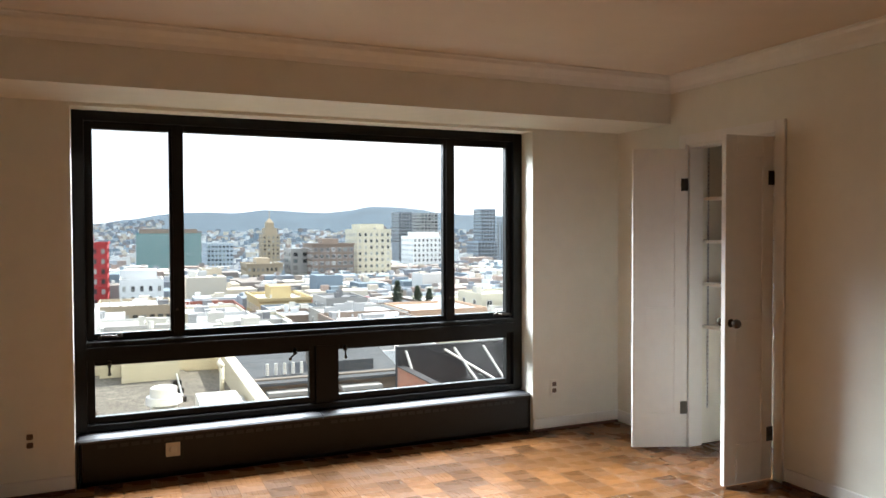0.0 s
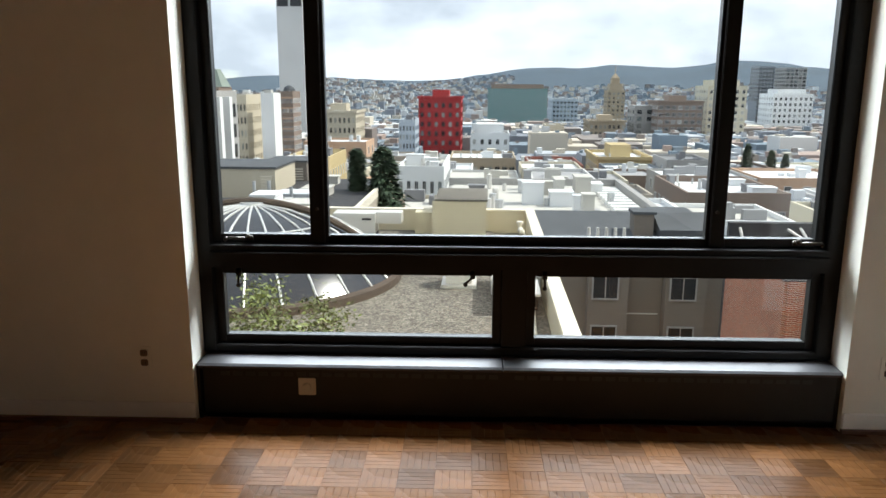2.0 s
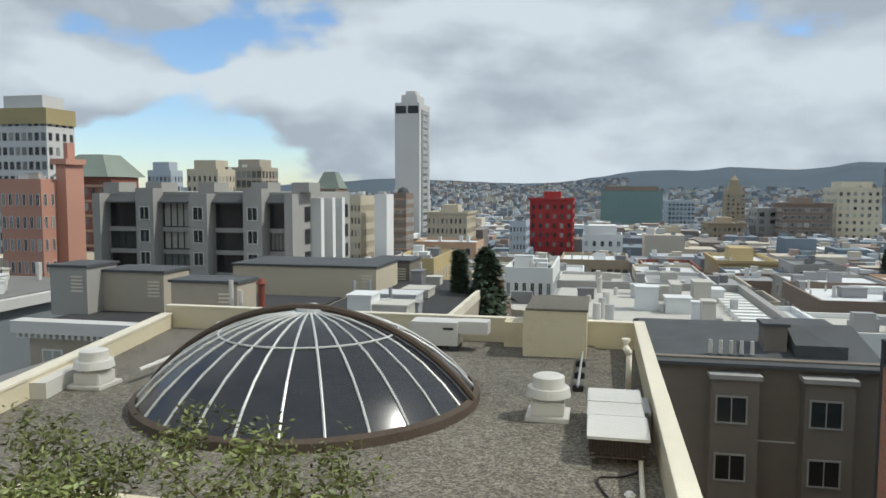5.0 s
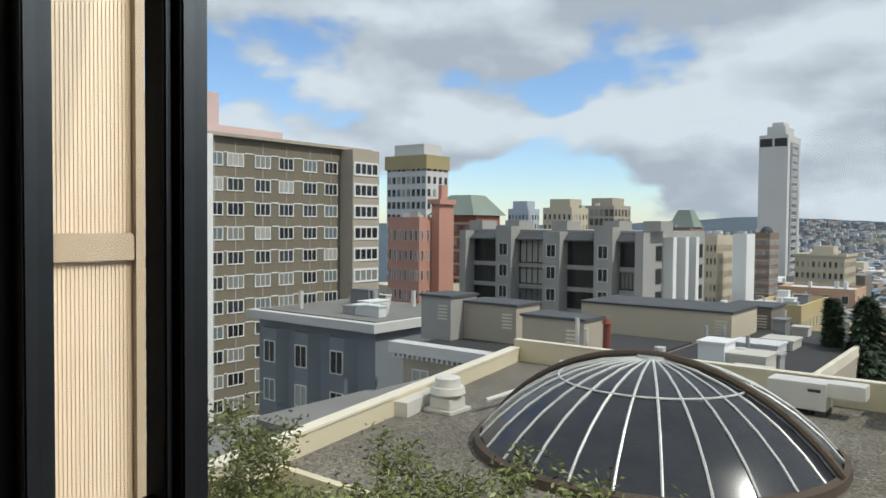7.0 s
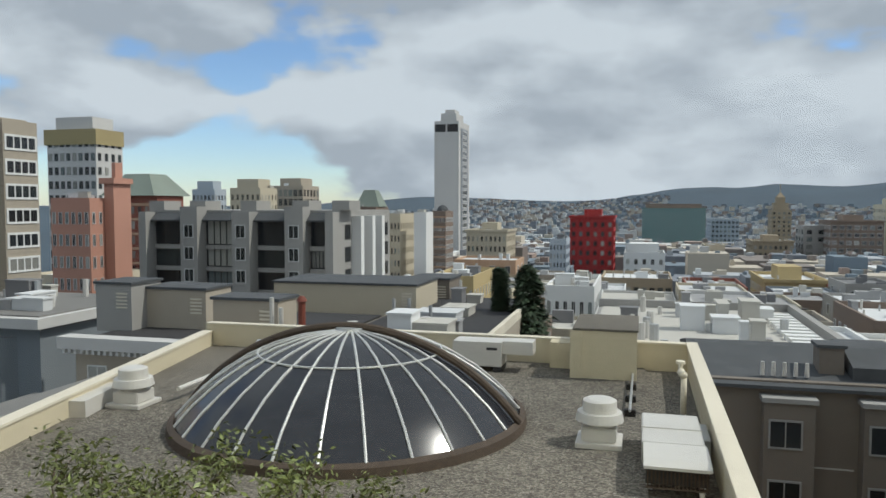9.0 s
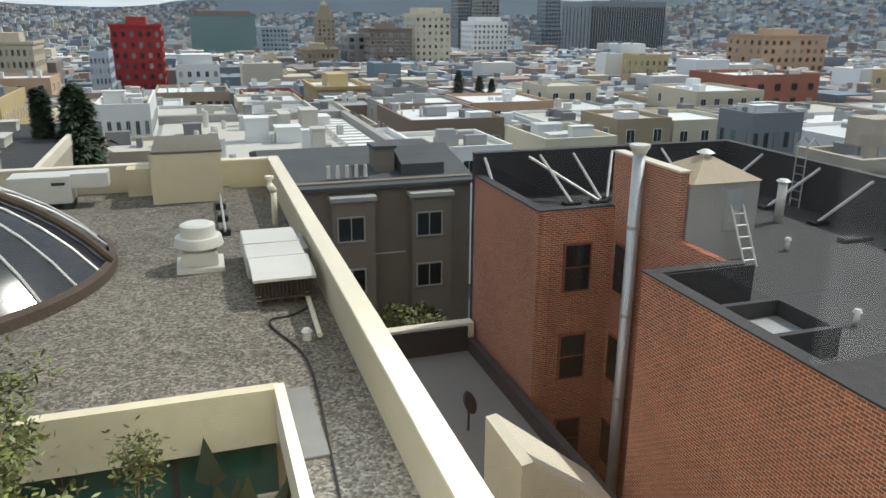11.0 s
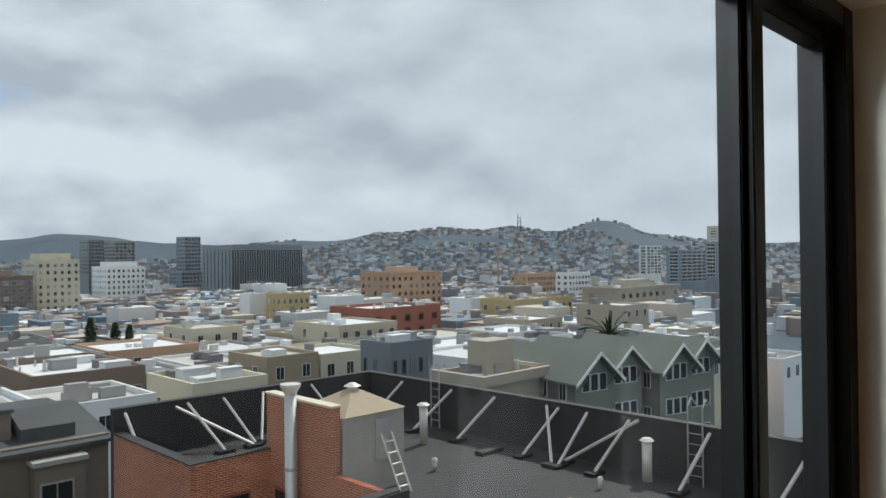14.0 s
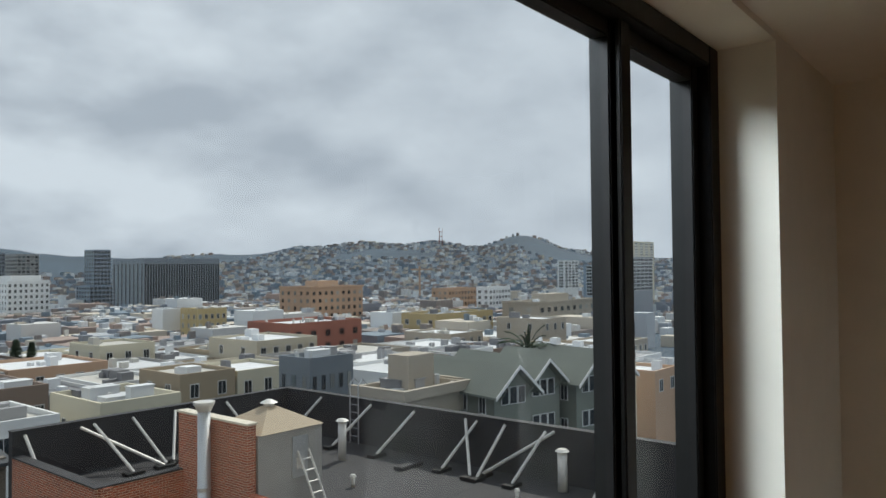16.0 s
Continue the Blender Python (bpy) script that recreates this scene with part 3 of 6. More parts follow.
def closet_door(name, hinge, turn, width, flip, label):
    """A leaf that starts at the hinge and runs along its own -y, turned about z."""
    d = thing(name, hinge, label, "door", "closet doors")
    d.rotation_euler = (0, 0, radians(turn))

    def leaf(nm, bm, m, lab="", parent=d):
        ob = new(nm, mesh_of(nm, bm, m))
        ob.parent = parent
        return tagged(ob, lab)
    H = CZ - 0.03
    bm = bmesh.new()
    st = 0.085
    for b in ((-0.017, -width, 0.012, 0.017, -width + st, H), (-0.017, -st, 0.012, 0.017, 0, H), (-0.017, -width + st, 0.012, 0.017, -st, 0.25), (-0.017, -width + st, 0.80, 0.017, -st, 0.98), (-0.017, -width + st, H - 0.12, 0.017, -st, H)):
        box(bm, *b, 0, 0.002)
    leaf("rails", bm, "trim")
    for z0, z1 in ((0.25, 0.80), (0.98, H - 0.12)):
        leaf("panel", boxes((-0.009, -width + st - 0.002, z0 - 0.002, 0.009, -st + 0.002, z1 + 0.002)), "trim")
    for z in (0.24, 1.78):
        leaf("hinge", boxes((-0.02, -0.045, z, 0.02, 0.008, z + 0.09, 0, 0.003)), "hardware", "dark bronze hinge")
    if flip:
        for s in (-1, 1):
            bm = bmesh.new()
            bmesh.ops.create_cone(bm, cap_ends=True, segments=16, radius1=0.026, radius2=0.022, depth=0.008, matrix=Matrix.Translation((s * 0.021, -width + 0.045, 0.97)) @ pose(0, 0, 0, 0, 90))
            rod(bm, (s * 0.02, -width + 0.045, 0.97), (s * 0.05, -width + 0.045, 0.97), 0.009, 10)
            bmesh.ops.create_uvsphere(bm, u_segments=16, v_segments=10, radius=0.027, matrix=Matrix.Translation((s * 0.06, -width + 0.045, 0.97)))
            leaf("knob", bm, "hardware", "dark bronze round knob").data.shade_smooth()
    return d


closet_door("door_1", (RX1 - 0.025, CY1 - 0.01, 0), -111, 0.375, False, "white panelled closet door leaf standing open")
closet_door("door_2", (RX1 - 0.025, CY0 + 0.02, 0), -90, 0.375, True, "white panelled closet door leaf with a dark knob, open")
for z in (0.82, 1.12, 1.42, 1.72):
    s = thing("closet_shelf", (RX1 + 0.3, (CY0 + CY1) / 2, z), "white painted closet shelf on wall standards", "shelf", "closet shelves")
    part("board", boxes((RX1 + 0.15, CY0 - 0.018, z, RX1 + 0.518, CY1 + 0.018, z + 0.022, 0, 0.002)), "trim", s)
for y in (CY1 + 0.016, CY0 - 0.018):
    s = thing("shelf_standard", (RX1 + 0.2, y, 0.2), "slotted metal shelf standard in the closet", "shelf bracket", "shelf standards")
    part("strip", boxes((RX1 + 0.19, y - 0.004, 0.25, RX1 + 0.205, y, 2.1)), "steel", s)
    for k in range(60):
        part("slot", boxes((RX1 + 0.194, y - 0.0048, 0.27 + k * 0.03, RX1 + 0.2, y - 0.0039, 0.28 + k * 0.03)), "cable", s)

INDOORS = set(bpy.data.objects)

# ---- next roof: gravel, parapets, dome ----
R = -2.45
LOW = -28.0
def wall_run(bm, a, b, z0, z1, w):
    """An upright slab from a to b on the plan, w thick to its left-hand side."""
    a, b = Vector(a), Vector(b)
    n = (b - a).normalized()
    n = Vector((-n.y, n.x)) * w
    lo = [bm.verts.new((p.x, p.y, z0)) for p in (a, b, b + n, a + n)]
    hi = [bm.verts.new((p.x, p.y, z1)) for p in (a, b, b + n, a + n)]
    bm.faces.new(lo[::-1])
    bm.faces.new(hi)
    for k in range(4):
        bm.faces.new((lo[k], lo[(k + 1) % 4], hi[(k + 1) % 4], hi[k]))
    return bm


def roof_plate(pts, z0, z1):
    bm = bmesh.new()
    lo, hi = [bm.verts.new((*p, z0)) for p in pts], [bm.verts.new((*p, z1)) for p in pts]
    bm.faces.new(hi)
    bm.faces.new(lo[::-1])
    for k in range(len(pts)):
        bm.faces.new((lo[k], lo[(k + 1) % len(pts)], hi[(k + 1) % len(pts)], hi[k]))
    return bm


# the west parapet runs askew
WEST_A, WEST_B = (-9.27, 7.0), (-11.35, 17.4)
bm = roof_plate([WEST_A, (0.07, 7.0), (0.07, 17.4), WEST_B], R - 0.35, R)
box(bm, 0.071, 2.2, R - 0.4, 1.0, 17.4, R - 0.05)
roof = solid("gravel_roof", bm, "gravel", "grey pea gravel roof of the neighbouring building", "roof", "structure")
nb = thing("neighbour_building", (-4, 12, LOW), "cream building with parapets below the window", "building")
bm = roof_plate([(-9.4, 7.2), (1.2, 7.2), (1.2, 17.6), (-11.5, 17.6)], LOW, R - 0.36)
box(bm, 0.1, 2.0, LOW, 1.2, 7.19, R - 0.41)
part("wall", bm, "cream_wall", nb)
part("fascia", boxes((-9.3, 6.93, R - 0.62, 0.06, 7.08, R + 0.03)), "cream_wall", nb)
part("parapet", boxes((1.0, 2.0, R - 0.4, 1.2, 17.4, R + 0.58)), "cream_wall", nb)
part("coping", boxes((0.97, 2.0, R + 0.581, 1.23, 17.6, R + 0.63, 0, 0.008)), "coping", nb, "worn cream coping")
part("parapet", boxes((-11.5, 17.4, R - 0.4, 1.2, 17.6, R + 0.58)), "cream_wall", nb)
part("coping", boxes((-11.5, 17.37, R + 0.581, 0.96, 17.63, R + 0.62, 0, 0.008)), "coping", nb)
part("parapet", wall_run(bmesh.new(), (-8.9, 5.2), (-11.3, 17.39), R - 0.4, R + 0.37, 0.22), "cream_wall", nb)
part("coping", wall_run(bmesh.new(), (-8.87, 5.2), (-11.27, 17.36), R + 0.371, R + 0.42, 0.28), "coping", nb)
part("low_parapet", boxes((0.0, 2.0, R - 0.4, 0.11, 6.92, R + 0.1)), "coping", nb)
part("pier", boxes((-2.1, 16.9, R, -1.58, 17.39, R + 0.6)), "cream_wall", nb)
part("curb", wall_run(bmesh.new(), (-9.65, 10.6), (-9.95, 12.0), R, R + 0.3, 0.35), "galv", nb, "pale metal curb against the parapet")
pent = thing("roof_penthouse", (-0.8, 17, R), "cream roof penthouse box with a gravel top", "roof hut")
part("body", boxes((-1.47, 16.0, R, -0.12, 18.2, R + 1.06)), "cream_wall", pent)
part("top", boxes((-1.5, 15.97, R + 1.061, -0.09, 18.23, R + 1.11)), "gravel", pent)
part("side_return", boxes((-1.55, 15.96, R, -1.3, 16.0, R + 1.06)), "cream_wall", pent)

# dome skylight
DC, DR, DH = Vector((-5.08, 11.9, R + 0.12)), 3.05, 1.45
dome = thing("dome_skylight", (DC.x, DC.y, R), "dark tinted dome skylight with pale glazing bars", "skylight")
SR = (DR * DR + DH * DH) / (2 * DH)


def dome_pt(a, s, lift=0.0):
    """a: degrees round, s: 0 at the rim, 1 at the crown."""
    th0 = math.asin(DR / SR)
    th = th0 * (1 - s)
    r = SR + lift
    return DC + Vector((r * math.sin(th) * math.cos(radians(a)), r * math.sin(th) * math.sin(radians(a)), r * math.cos(th) - (SR - DH)))


NB = 28
for k in range(NB):
    for s0, s1 in ((0.0, 0.52), (0.52, 0.93)):
        bm = bmesh.new()
        a0, a1, g = k * 360 / NB, (k + 1) * 360 / NB, 4
        rows_ = [[bm.verts.new(dome_pt(a0 + (a1 - a0) * i / 2, s0 + (s1 - s0) * j / g)) for i in range(3)] for j in range(g + 1)]
        for j in range(g):
            for i in range(2):
                bm.faces.new((rows_[j][i], rows_[j][i + 1], rows_[j + 1][i + 1], rows_[j + 1][i]))
        part("pane", bm, "tint", dome, "", True)


def rib(name, pts, w, parent, m="rib"):
    bm = bmesh.new()
    for a, b in zip(pts, pts[1:]):
        rod(bm, a, b, w, 6)
    return part(name, bm, m, parent)


for k in range(NB):
    rib("glazing_bar", [dome_pt(k * 360 / NB, s, 0.012) for s in (0, 0.15, 0.3, 0.45, 0.6, 0.75, 0.93)], 0.024, dome)
rib("ring_bar", [dome_pt(a, 0.52, 0.012) for a in range(0, 361, 6)], 0.02, dome)
bm = bmesh.new()
cyl(bm, DC.x, DC.y, DC.z + DH - 0.06, DC.z + DH + 0.06, 0.3, 0.26, 24)
part("crown_cap", bm, "steel", dome)
bm = bmesh.new()
for k in range(64):
    a0, a1 = radians(k * 360 / 64), radians((k + 1) * 360 / 64)
    prof = [(DR - 0.02, -0.12), (DR + 0.1, -0.12), (DR + 0.08, 0.02), (DR - 0.02, 0.07)]
    ring = [[bm.verts.new(DC + Vector((r * math.cos(a), r * math.sin(a), z))) for r, z in prof] for a in (a0, a1)]
    for i in range(4):
        bm.faces.new((ring[0][i], ring[0][(i + 1) % 4], ring[1][(i + 1) % 4], ring[1][i]))
bmesh.ops.remove_doubles(bm, verts=bm.verts, dist=0.001)
part("kerb", bm, "rust", dome, "rusty brown kerb ring")
# raised dark edge that crosses the dome from its back rim over the crown
arch = [dome_pt(a, s, 0.08) for a, s in [(-4, k / 12) for k in range(13)] + [(184, 1 - k / 12) for k in range(1, 13)]]
bm = bmesh.new()
for a, b in zip(arch, arch[1:]):
    rod(bm, a, b, 0.07, 8)
part("arched_edge", bm, "rust", dome, "brown weathered arched edge")


def vent(x, y, z, s=1.0):
    v = thing("roof_vent", (x, y, z), "white mushroom roof exhaust vent on a square base", "roof vent", "roof vents")
    part("base", boxes((x - 0.36 * s, y - 0.36 * s, z, x + 0.36 * s, y + 0.36 * s, z + 0.08 * s, 0, 0.01), (x - 0.27 * s, y - 0.27 * s, z + 0.081 * s, x + 0.27 * s, y + 0.27 * s, z + 0.3 * s, 0, 0.02)), "galv", v)
    bm = bmesh.new()
    cyl(bm, x, y, z + 0.301 * s, z + 0.38 * s, 0.24 * s, 0.28 * s, 28)
    cyl(bm, x, y, z + 0.381 * s, z + 0.52 * s, 0.38 * s, 0.35 * s, 28)
    part("skirt", bm, "galv", v)
    bm = bmesh.new()
    cyl(bm, x, y, z + 0.521 * s, z + 0.70 * s, 0.27 * s, 0.265 * s, 28)
    cyl(bm, x, y, z + 0.701 * s, z + 0.73 * s, 0.265 * s, 0.2 * s, 28)
    part("cap", bm, "galv", v)
    return v


vent(-0.67, 11.5, R)
vent(-9.4, 11.6, R)

ac = thing("roof_air_unit", (0.42, 11.2, R), "pale sheet metal air unit with a dark grille on the roof", "air unit")
part("hood", boxes((-0.02, 10.3, R + 0.12, 0.84, 11.85, R + 0.45, 0, 0.015)), "galv", ac)
part("top_seam", boxes((-0.03, 11.0, R + 0.451, 0.85, 11.04, R + 0.465)), "galv", ac)
bm = bmesh.new()
prism(bm, [(9.42, R + 0.36), (9.42, R + 0.40), (9.6, R + 0.44), (10.26, R + 0.46), (10.26, R + 0.36)], 0.0, 0.86)
part("front_cowl", bm, "galv", ac)
part("housing", boxes((0.03, 9.56, R + 0.12, 0.83, 10.28, R + 0.355)), "dark", ac, "dark inlet behind the louvres")
for k in range(16):
    part("fin", boxes((0.05 + k * 0.05, 9.5, R + 0.1, 0.065 + k * 0.05, 9.558, R + 0.35)), "rust", ac)
part("grille_rail", boxes((0.03, 9.49, R + 0.08, 0.83, 9.56, R + 0.099)), "rust", ac)
part("side_duct", boxes((0.845, 10.9, R + 0.04, 0.97, 11.8, R + 0.34, 0, 0.01)), "steel", ac)
for x, y in ((0.08, 9.7), (0.76, 9.7), (0.05, 11.8), (0.7, 11.8)):
    part("leg", boxes((x - 0.04, y - 0.04, R, x + 0.04, y + 0.04, R + 0.119)), "steel", ac)
unit = thing("roof_cabinet", (-3.6, 16.4, R), "long pale metal equipment cabinet on the gravel roof", "cabinet")
part("body", boxes((-4.25, 16.1, R + 0.12, -3.1, 16.75, R + 0.68, 0, 0.01)), "galv", unit)
part("duct", boxes((-3.1, 16.2, R + 0.4, -2.4, 16.7, R + 0.7, 0, 0.01)), "galv", unit)
part("label_plate", boxes((-3.45, 16.09, R + 0.5, -3.2, 16.0995, R + 0.56)), "dark", unit)
for x in (-4.1, -3.2):
    part("foot", boxes((x - 0.1, 16.1, R, x + 0.1, 16.75, R + 0.119)), "dark", unit)
pipe = thing("standpipe", (0.72, 13.6, R), "cream standpipe with a valve on top", "pipe")
bm = bmesh.new()
cyl(bm, 0.72, 13.6, R, R + 0.75, 0.055)
rod(bm, (0.72, 13.6, R + 0.7), (0.66, 13.5, R + 0.8), 0.07, 12)
part("riser", bm, "coping", pipe, "", True)
bm = bmesh.new()
cyl(bm, 0.66, 13.62, R + 0.76, R + 0.95, 0.04)
cyl(bm, 0.66, 13.62, R + 0.92, R + 0.97, 0.08)
part("valve", bm, "coping", pipe)
long_pipe = thing("roof_conduit", (0.85, 10, R), "pale conduit lying along the parapet", "pipe")
bm = bmesh.new()
rod(bm, (0.7, 8.2, R + 0.03), (0.84, 12.5, R + 0.08), 0.035, 10)
part("tube", bm, "coping", long_pipe)


def wire(name, pts, r, m, label, cat):
    c = bpy.data.curves.new(name, "CURVE")
    c.dimensions, c.bevel_depth, c.bevel_resolution = "3D", r, 2
    s = c.splines.new("NURBS")
    s.points.add(len(pts) - 1)
    for p_, q in zip(s.points, pts):
        p_.co = (*q, 1)
    s.use_endpoint_u, s.order_u = True, 4
    c.materials.append(M[m])
    return tagged(new(name, c), label, cat)


wire("roof_cable", [(0.3, 2.6, R - 0.03), (0.28, 4, R - 0.03), (0.38, 5.6, R - 0.03), (0.5, 7.4, R - 0.03), (0.42, 8.1, R - 0.03), (0.15, 8.7, R - 0.03), (0.12, 9.2, R - 0.03), (0.5, 9.0, R - 0.03), (0.75, 9.4, R - 0.02)], 0.014, "cable", "black cable snaking over the gravel roof", "cable")
bm = bmesh.new()
cyl(bm, 0.55, 8.3, R - 0.05, R + 0.06, 0.06, 0.05)
cyl(bm, 0.55, 8.3, R + 0.061, R + 0.1, 0.075, 0.04)
solid("roof_drain", bm, "galv", "small pale roof drain cap on gravel", "drain")
solid("roof_walk_pad", boxes((0.13, 5.6, R - 0.049, 0.38, 7.0, R - 0.02, 0, 0.005)), "grey_roof", "grey walkway mat on the gravel roof", "mat")
for k in range(3):
    g = thing("pipe_support", (-0.22, 13.2 + k * 1.0, R), "black rubber block carrying a thin pipe", "pipe support", "pipe supports")
    part("block", boxes((-0.32, 13.15 + k, R, -0.12, 13.3 + k, R + 0.12, 0, 0.01)), "cable", g)
bm = bmesh.new()
rod(bm, (-0.22, 13.0, R + 0.15), (-0.2, 16.0, R + 0.15), 0.025)
solid("roof_pipe", bm, "steel", "thin steel pipe over rubber blocks", "pipe")
for x, y in ((-7.6, 11.2), (-7.3, 11.0), (-7.9, 12.6), (-7.0, 11.6)):
    solid("rubber_block", boxes((x - 0.12, y - 0.07, R, x + 0.12, y + 0.07, R + 0.1, 0, 0.02)), "cable", "black rubber block on the gravel roof", "block", group="rubber blocks")
rail = thing("roof_pipe_rack", (-8.4, 14.5, R), "grey pipes and tank on a rack by the parapet", "pipe rack")
bm = bmesh.new()
rod(bm, (-8.2, 14.2, R + 0.7), (-7.4, 14.4, R + 0.7), 0.16, 14)
part("tank", bm, "steel", rail)
for x in (-8.6, -8.0, -7.5):
    bm = bmesh.new()
    rod(bm, (x, 14.3, R), (x, 14.3, R + 0.6), 0.04)
    part("leg", bm, "steel", rail)
bm = bmesh.new()
rod(bm, (-8.7, 12.0, R + 0.25), (-8.5, 14.3, R + 0.35), 0.05)
part("tube", bm, "galv", rail)

# terrace below with shrubs, glazed wall under the fascia
TZ = -5.4
solid("terrace_floor", boxes((-12, 0.3, TZ - 0.3, 0.0, 7.19, TZ)), "grey_roof", "grey terrace floor below the window", "terrace", "structure")
gw = thing("glazed_wall", (-4.5, 7.12, TZ), "dark green glazed wall under the cream fascia", "glazing", "", "structure")
for k in range(8):
    x = -8.9 + k * 1.12
    part("green_pane", boxes((x, 7.1, TZ + 1.6, x + 1.06, 7.15, R - 0.63)), "green_board", gw)
    part("lower_pane", boxes((x, 7.1, TZ + 0.1, x + 1.06, 7.15, TZ + 1.3)), "pane_dark", gw)
    part("post", boxes((x - 0.06, 7.05, TZ, x, 7.19, R - 0.63)), "dark", gw)
part("rail", boxes((-8.9, 7.05, TZ + 1.3, 0, 7.18, TZ + 1.6)), "coping", gw)
big_pot = thing("potted_plant", (-0.6, 6.5, TZ), "large dark-leaved potted plant on the terrace", "plant")
bm = bmesh.new()
cyl(bm, -0.6, 6.5, TZ, TZ + 0.5, 0.22, 0.32)
part("pot", bm, "dark", big_pot)
bm = bmesh.new()
rr = random.Random(5)
for k in range(16):
    a, l_ = rr.uniform(0, 6.28), rr.uniform(0.9, 1.7)
    p0, p1 = Vector((-0.6, 6.5, TZ + 0.5)), Vector((-0.6 + math.cos(a) * l_ * 0.4, 6.4 + math.sin(a) * 0.35, TZ + 0.5 + l_))
    rod(bm, p0, p1, 0.012, 5)
    u = Vector((-math.sin(a), math.cos(a), 0.2)) * 0.16
    v = (p1 - p0).normalized() * 0.3
    bm.faces.new([bm.verts.new(q) for q in (p1 - v * 0.3, p1 + u, p1 + v * 1.6, p1 - u)])
part("leaves", bm, "leaf_dark", big_pot)


def shrub(x, y, h, spread, seed, leaves):
    rr = random.Random(seed)
    t = thing("shrub", (x, y, TZ), "tall green leafy shrub with thin bare stems on the terrace", "shrub", "terrace shrubs")
    bm, bl = bmesh.new(), []
    tips = []
    for k in range(9):
        a = rr.uniform(0, 6.28)
        p0 = Vector((x + rr.uniform(-0.15, 0.15), y + rr.uniform(-0.15, 0.15), TZ))
        p = p0
        dirn = Vector((math.cos(a) * 0.22, math.sin(a) * 0.22, 1)).normalized()
        ln = h * rr.uniform(0.75, 1.0) / 6
        for j in range(6):
            q = p + dirn * ln
            rod(bm, p, q, 0.045 * (1 - j / 7), 6, 0.045 * (1 - (j + 1) / 7))
            if j >= 2:
                for m in range(3):
                    b = rr.uniform(0, 6.28)
                    q2 = q + Vector((math.cos(b) * spread * rr.uniform(0.25, 0.6), math.sin(b) * spread * rr.uniform(0.25, 0.6), rr.uniform(0.1, 0.5)))
                    rod(bm, q, q2, 0.012, 4, 0.005)
                    tips.append((q, q2))
            p = q
            dirn = (dirn + Vector((rr.uniform(-0.2, 0.2), rr.uniform(-0.2, 0.2), 0.1))).normalized()
        tips.append((p - dirn * ln, p + dirn * 0.3))
    part("stems", bm, "bark", t)
    verts, faces = [], []
    for k in range(leaves):
        a, b = tips[rr.randrange(len(tips))]
        c = a.lerp(b, rr.uniform(0.25, 1.1)) + Vector((rr.gauss(0, 0.09), rr.gauss(0, 0.09), rr.gauss(0, 0.09)))
        u = Vector((rr.gauss(0, 1), rr.gauss(0, 1), rr.gauss(0, 0.6))).normalized()
        v = u.cross(Vector((rr.gauss(0, 1), rr.gauss(0, 1), rr.gauss(0, 1)))).normalized()
        L_, W_ = rr.uniform(0.028, 0.05), rr.uniform(0.01, 0.018)
        n0 = len(verts)
        verts += [c - u * L_, c + v * W_, c + u * L_, c - v * W_]
        faces.append((n0, n0 + 1, n0 + 2, n0 + 3))
    me = bpy.data.meshes.new("leaves")
    me.from_pydata(verts, [], faces)
    me.materials.append(M["leaf"])
    hang(new("leaves", me), t)


for k, (x, y, h, s) in enumerate(((-3.6, 4.3, 4.6, 0.9), (-2.7, 4.6, 5.0, 0.85), (-4.8, 4.6, 4.7, 0.9), (-1.7, 4.7, 4.0, 0.6), (-3.2, 3.4, 4.2, 0.8), (-5.8, 4.2, 4.5, 0.9), (-2.2, 3.6, 3.6, 0.7), (-7.0, 4.8, 4.9, 0.9))):
    shrub(x, y, h - 0.3, s, 20 + k, 13000)

# own building: outer wall with the fluted pier beside the window
pier = thing("window_pier", (-1.75, 0.35, LOW), "cream fluted cladding pier beside the window", "pier", "", "structure")
part("core", boxes((-2.2, 0.062, LOW, -1.6, 0.31, 6)), "flute", pier)
for z0, z1 in ((-4.0, -1.62), (-1.55, 1.365), (1.435, 4.2)):
    for k in range(24):
        part("flute", boxes((-1.6, 0.066 + k * 0.010, z0, -1.5985, 0.066 + k * 0.010 + 0.007, z1)), "flute", pier)
for z in (-1.585, 1.40):
    part("band", boxes((-1.6, 0.064, z - 0.034, -1.585, 0.31, z + 0.034, 0, 0.003)), "flute_band", pier)
part("edge_post", boxes((-2.2, 0.311, LOW, -1.582, 0.335, 6)), "flute_band", pier)
solid("own_facade", boxes((-14, 0.125, LOW, -2.21, 0.3, 6), (-1.6, 0.125, LOW, 1.6, 0.3, -0.31), (1.61, 0.065, LOW, 8, 0.08, -0.32), (3.3, 0.065, -0.31, 8, 0.08, 6), (1.6, 0.065, -0.31, 3.29, 0.08, 6), (-1.6, 0.125, 2.5, 1.6, 0.3, 6)), "cream_wall", "cream outer wall of the apartment building", "facade", "structure")
solid("own_building_mass", boxes((-14, -12, LOW, 8, -7.45, 6), (-14, -7.44, LOW, 8, 0.06, -0.32), (-14, -7.44, 2.9, 8, 0.06, 6), (3.3, -7.44, -0.31, 8, 0.06, 2.89), (-14, -7.44, -0.31, -3.55, 0.12, 2.89)), "cream_wall", "cream outer mass of the apartment building", "building", "structure")

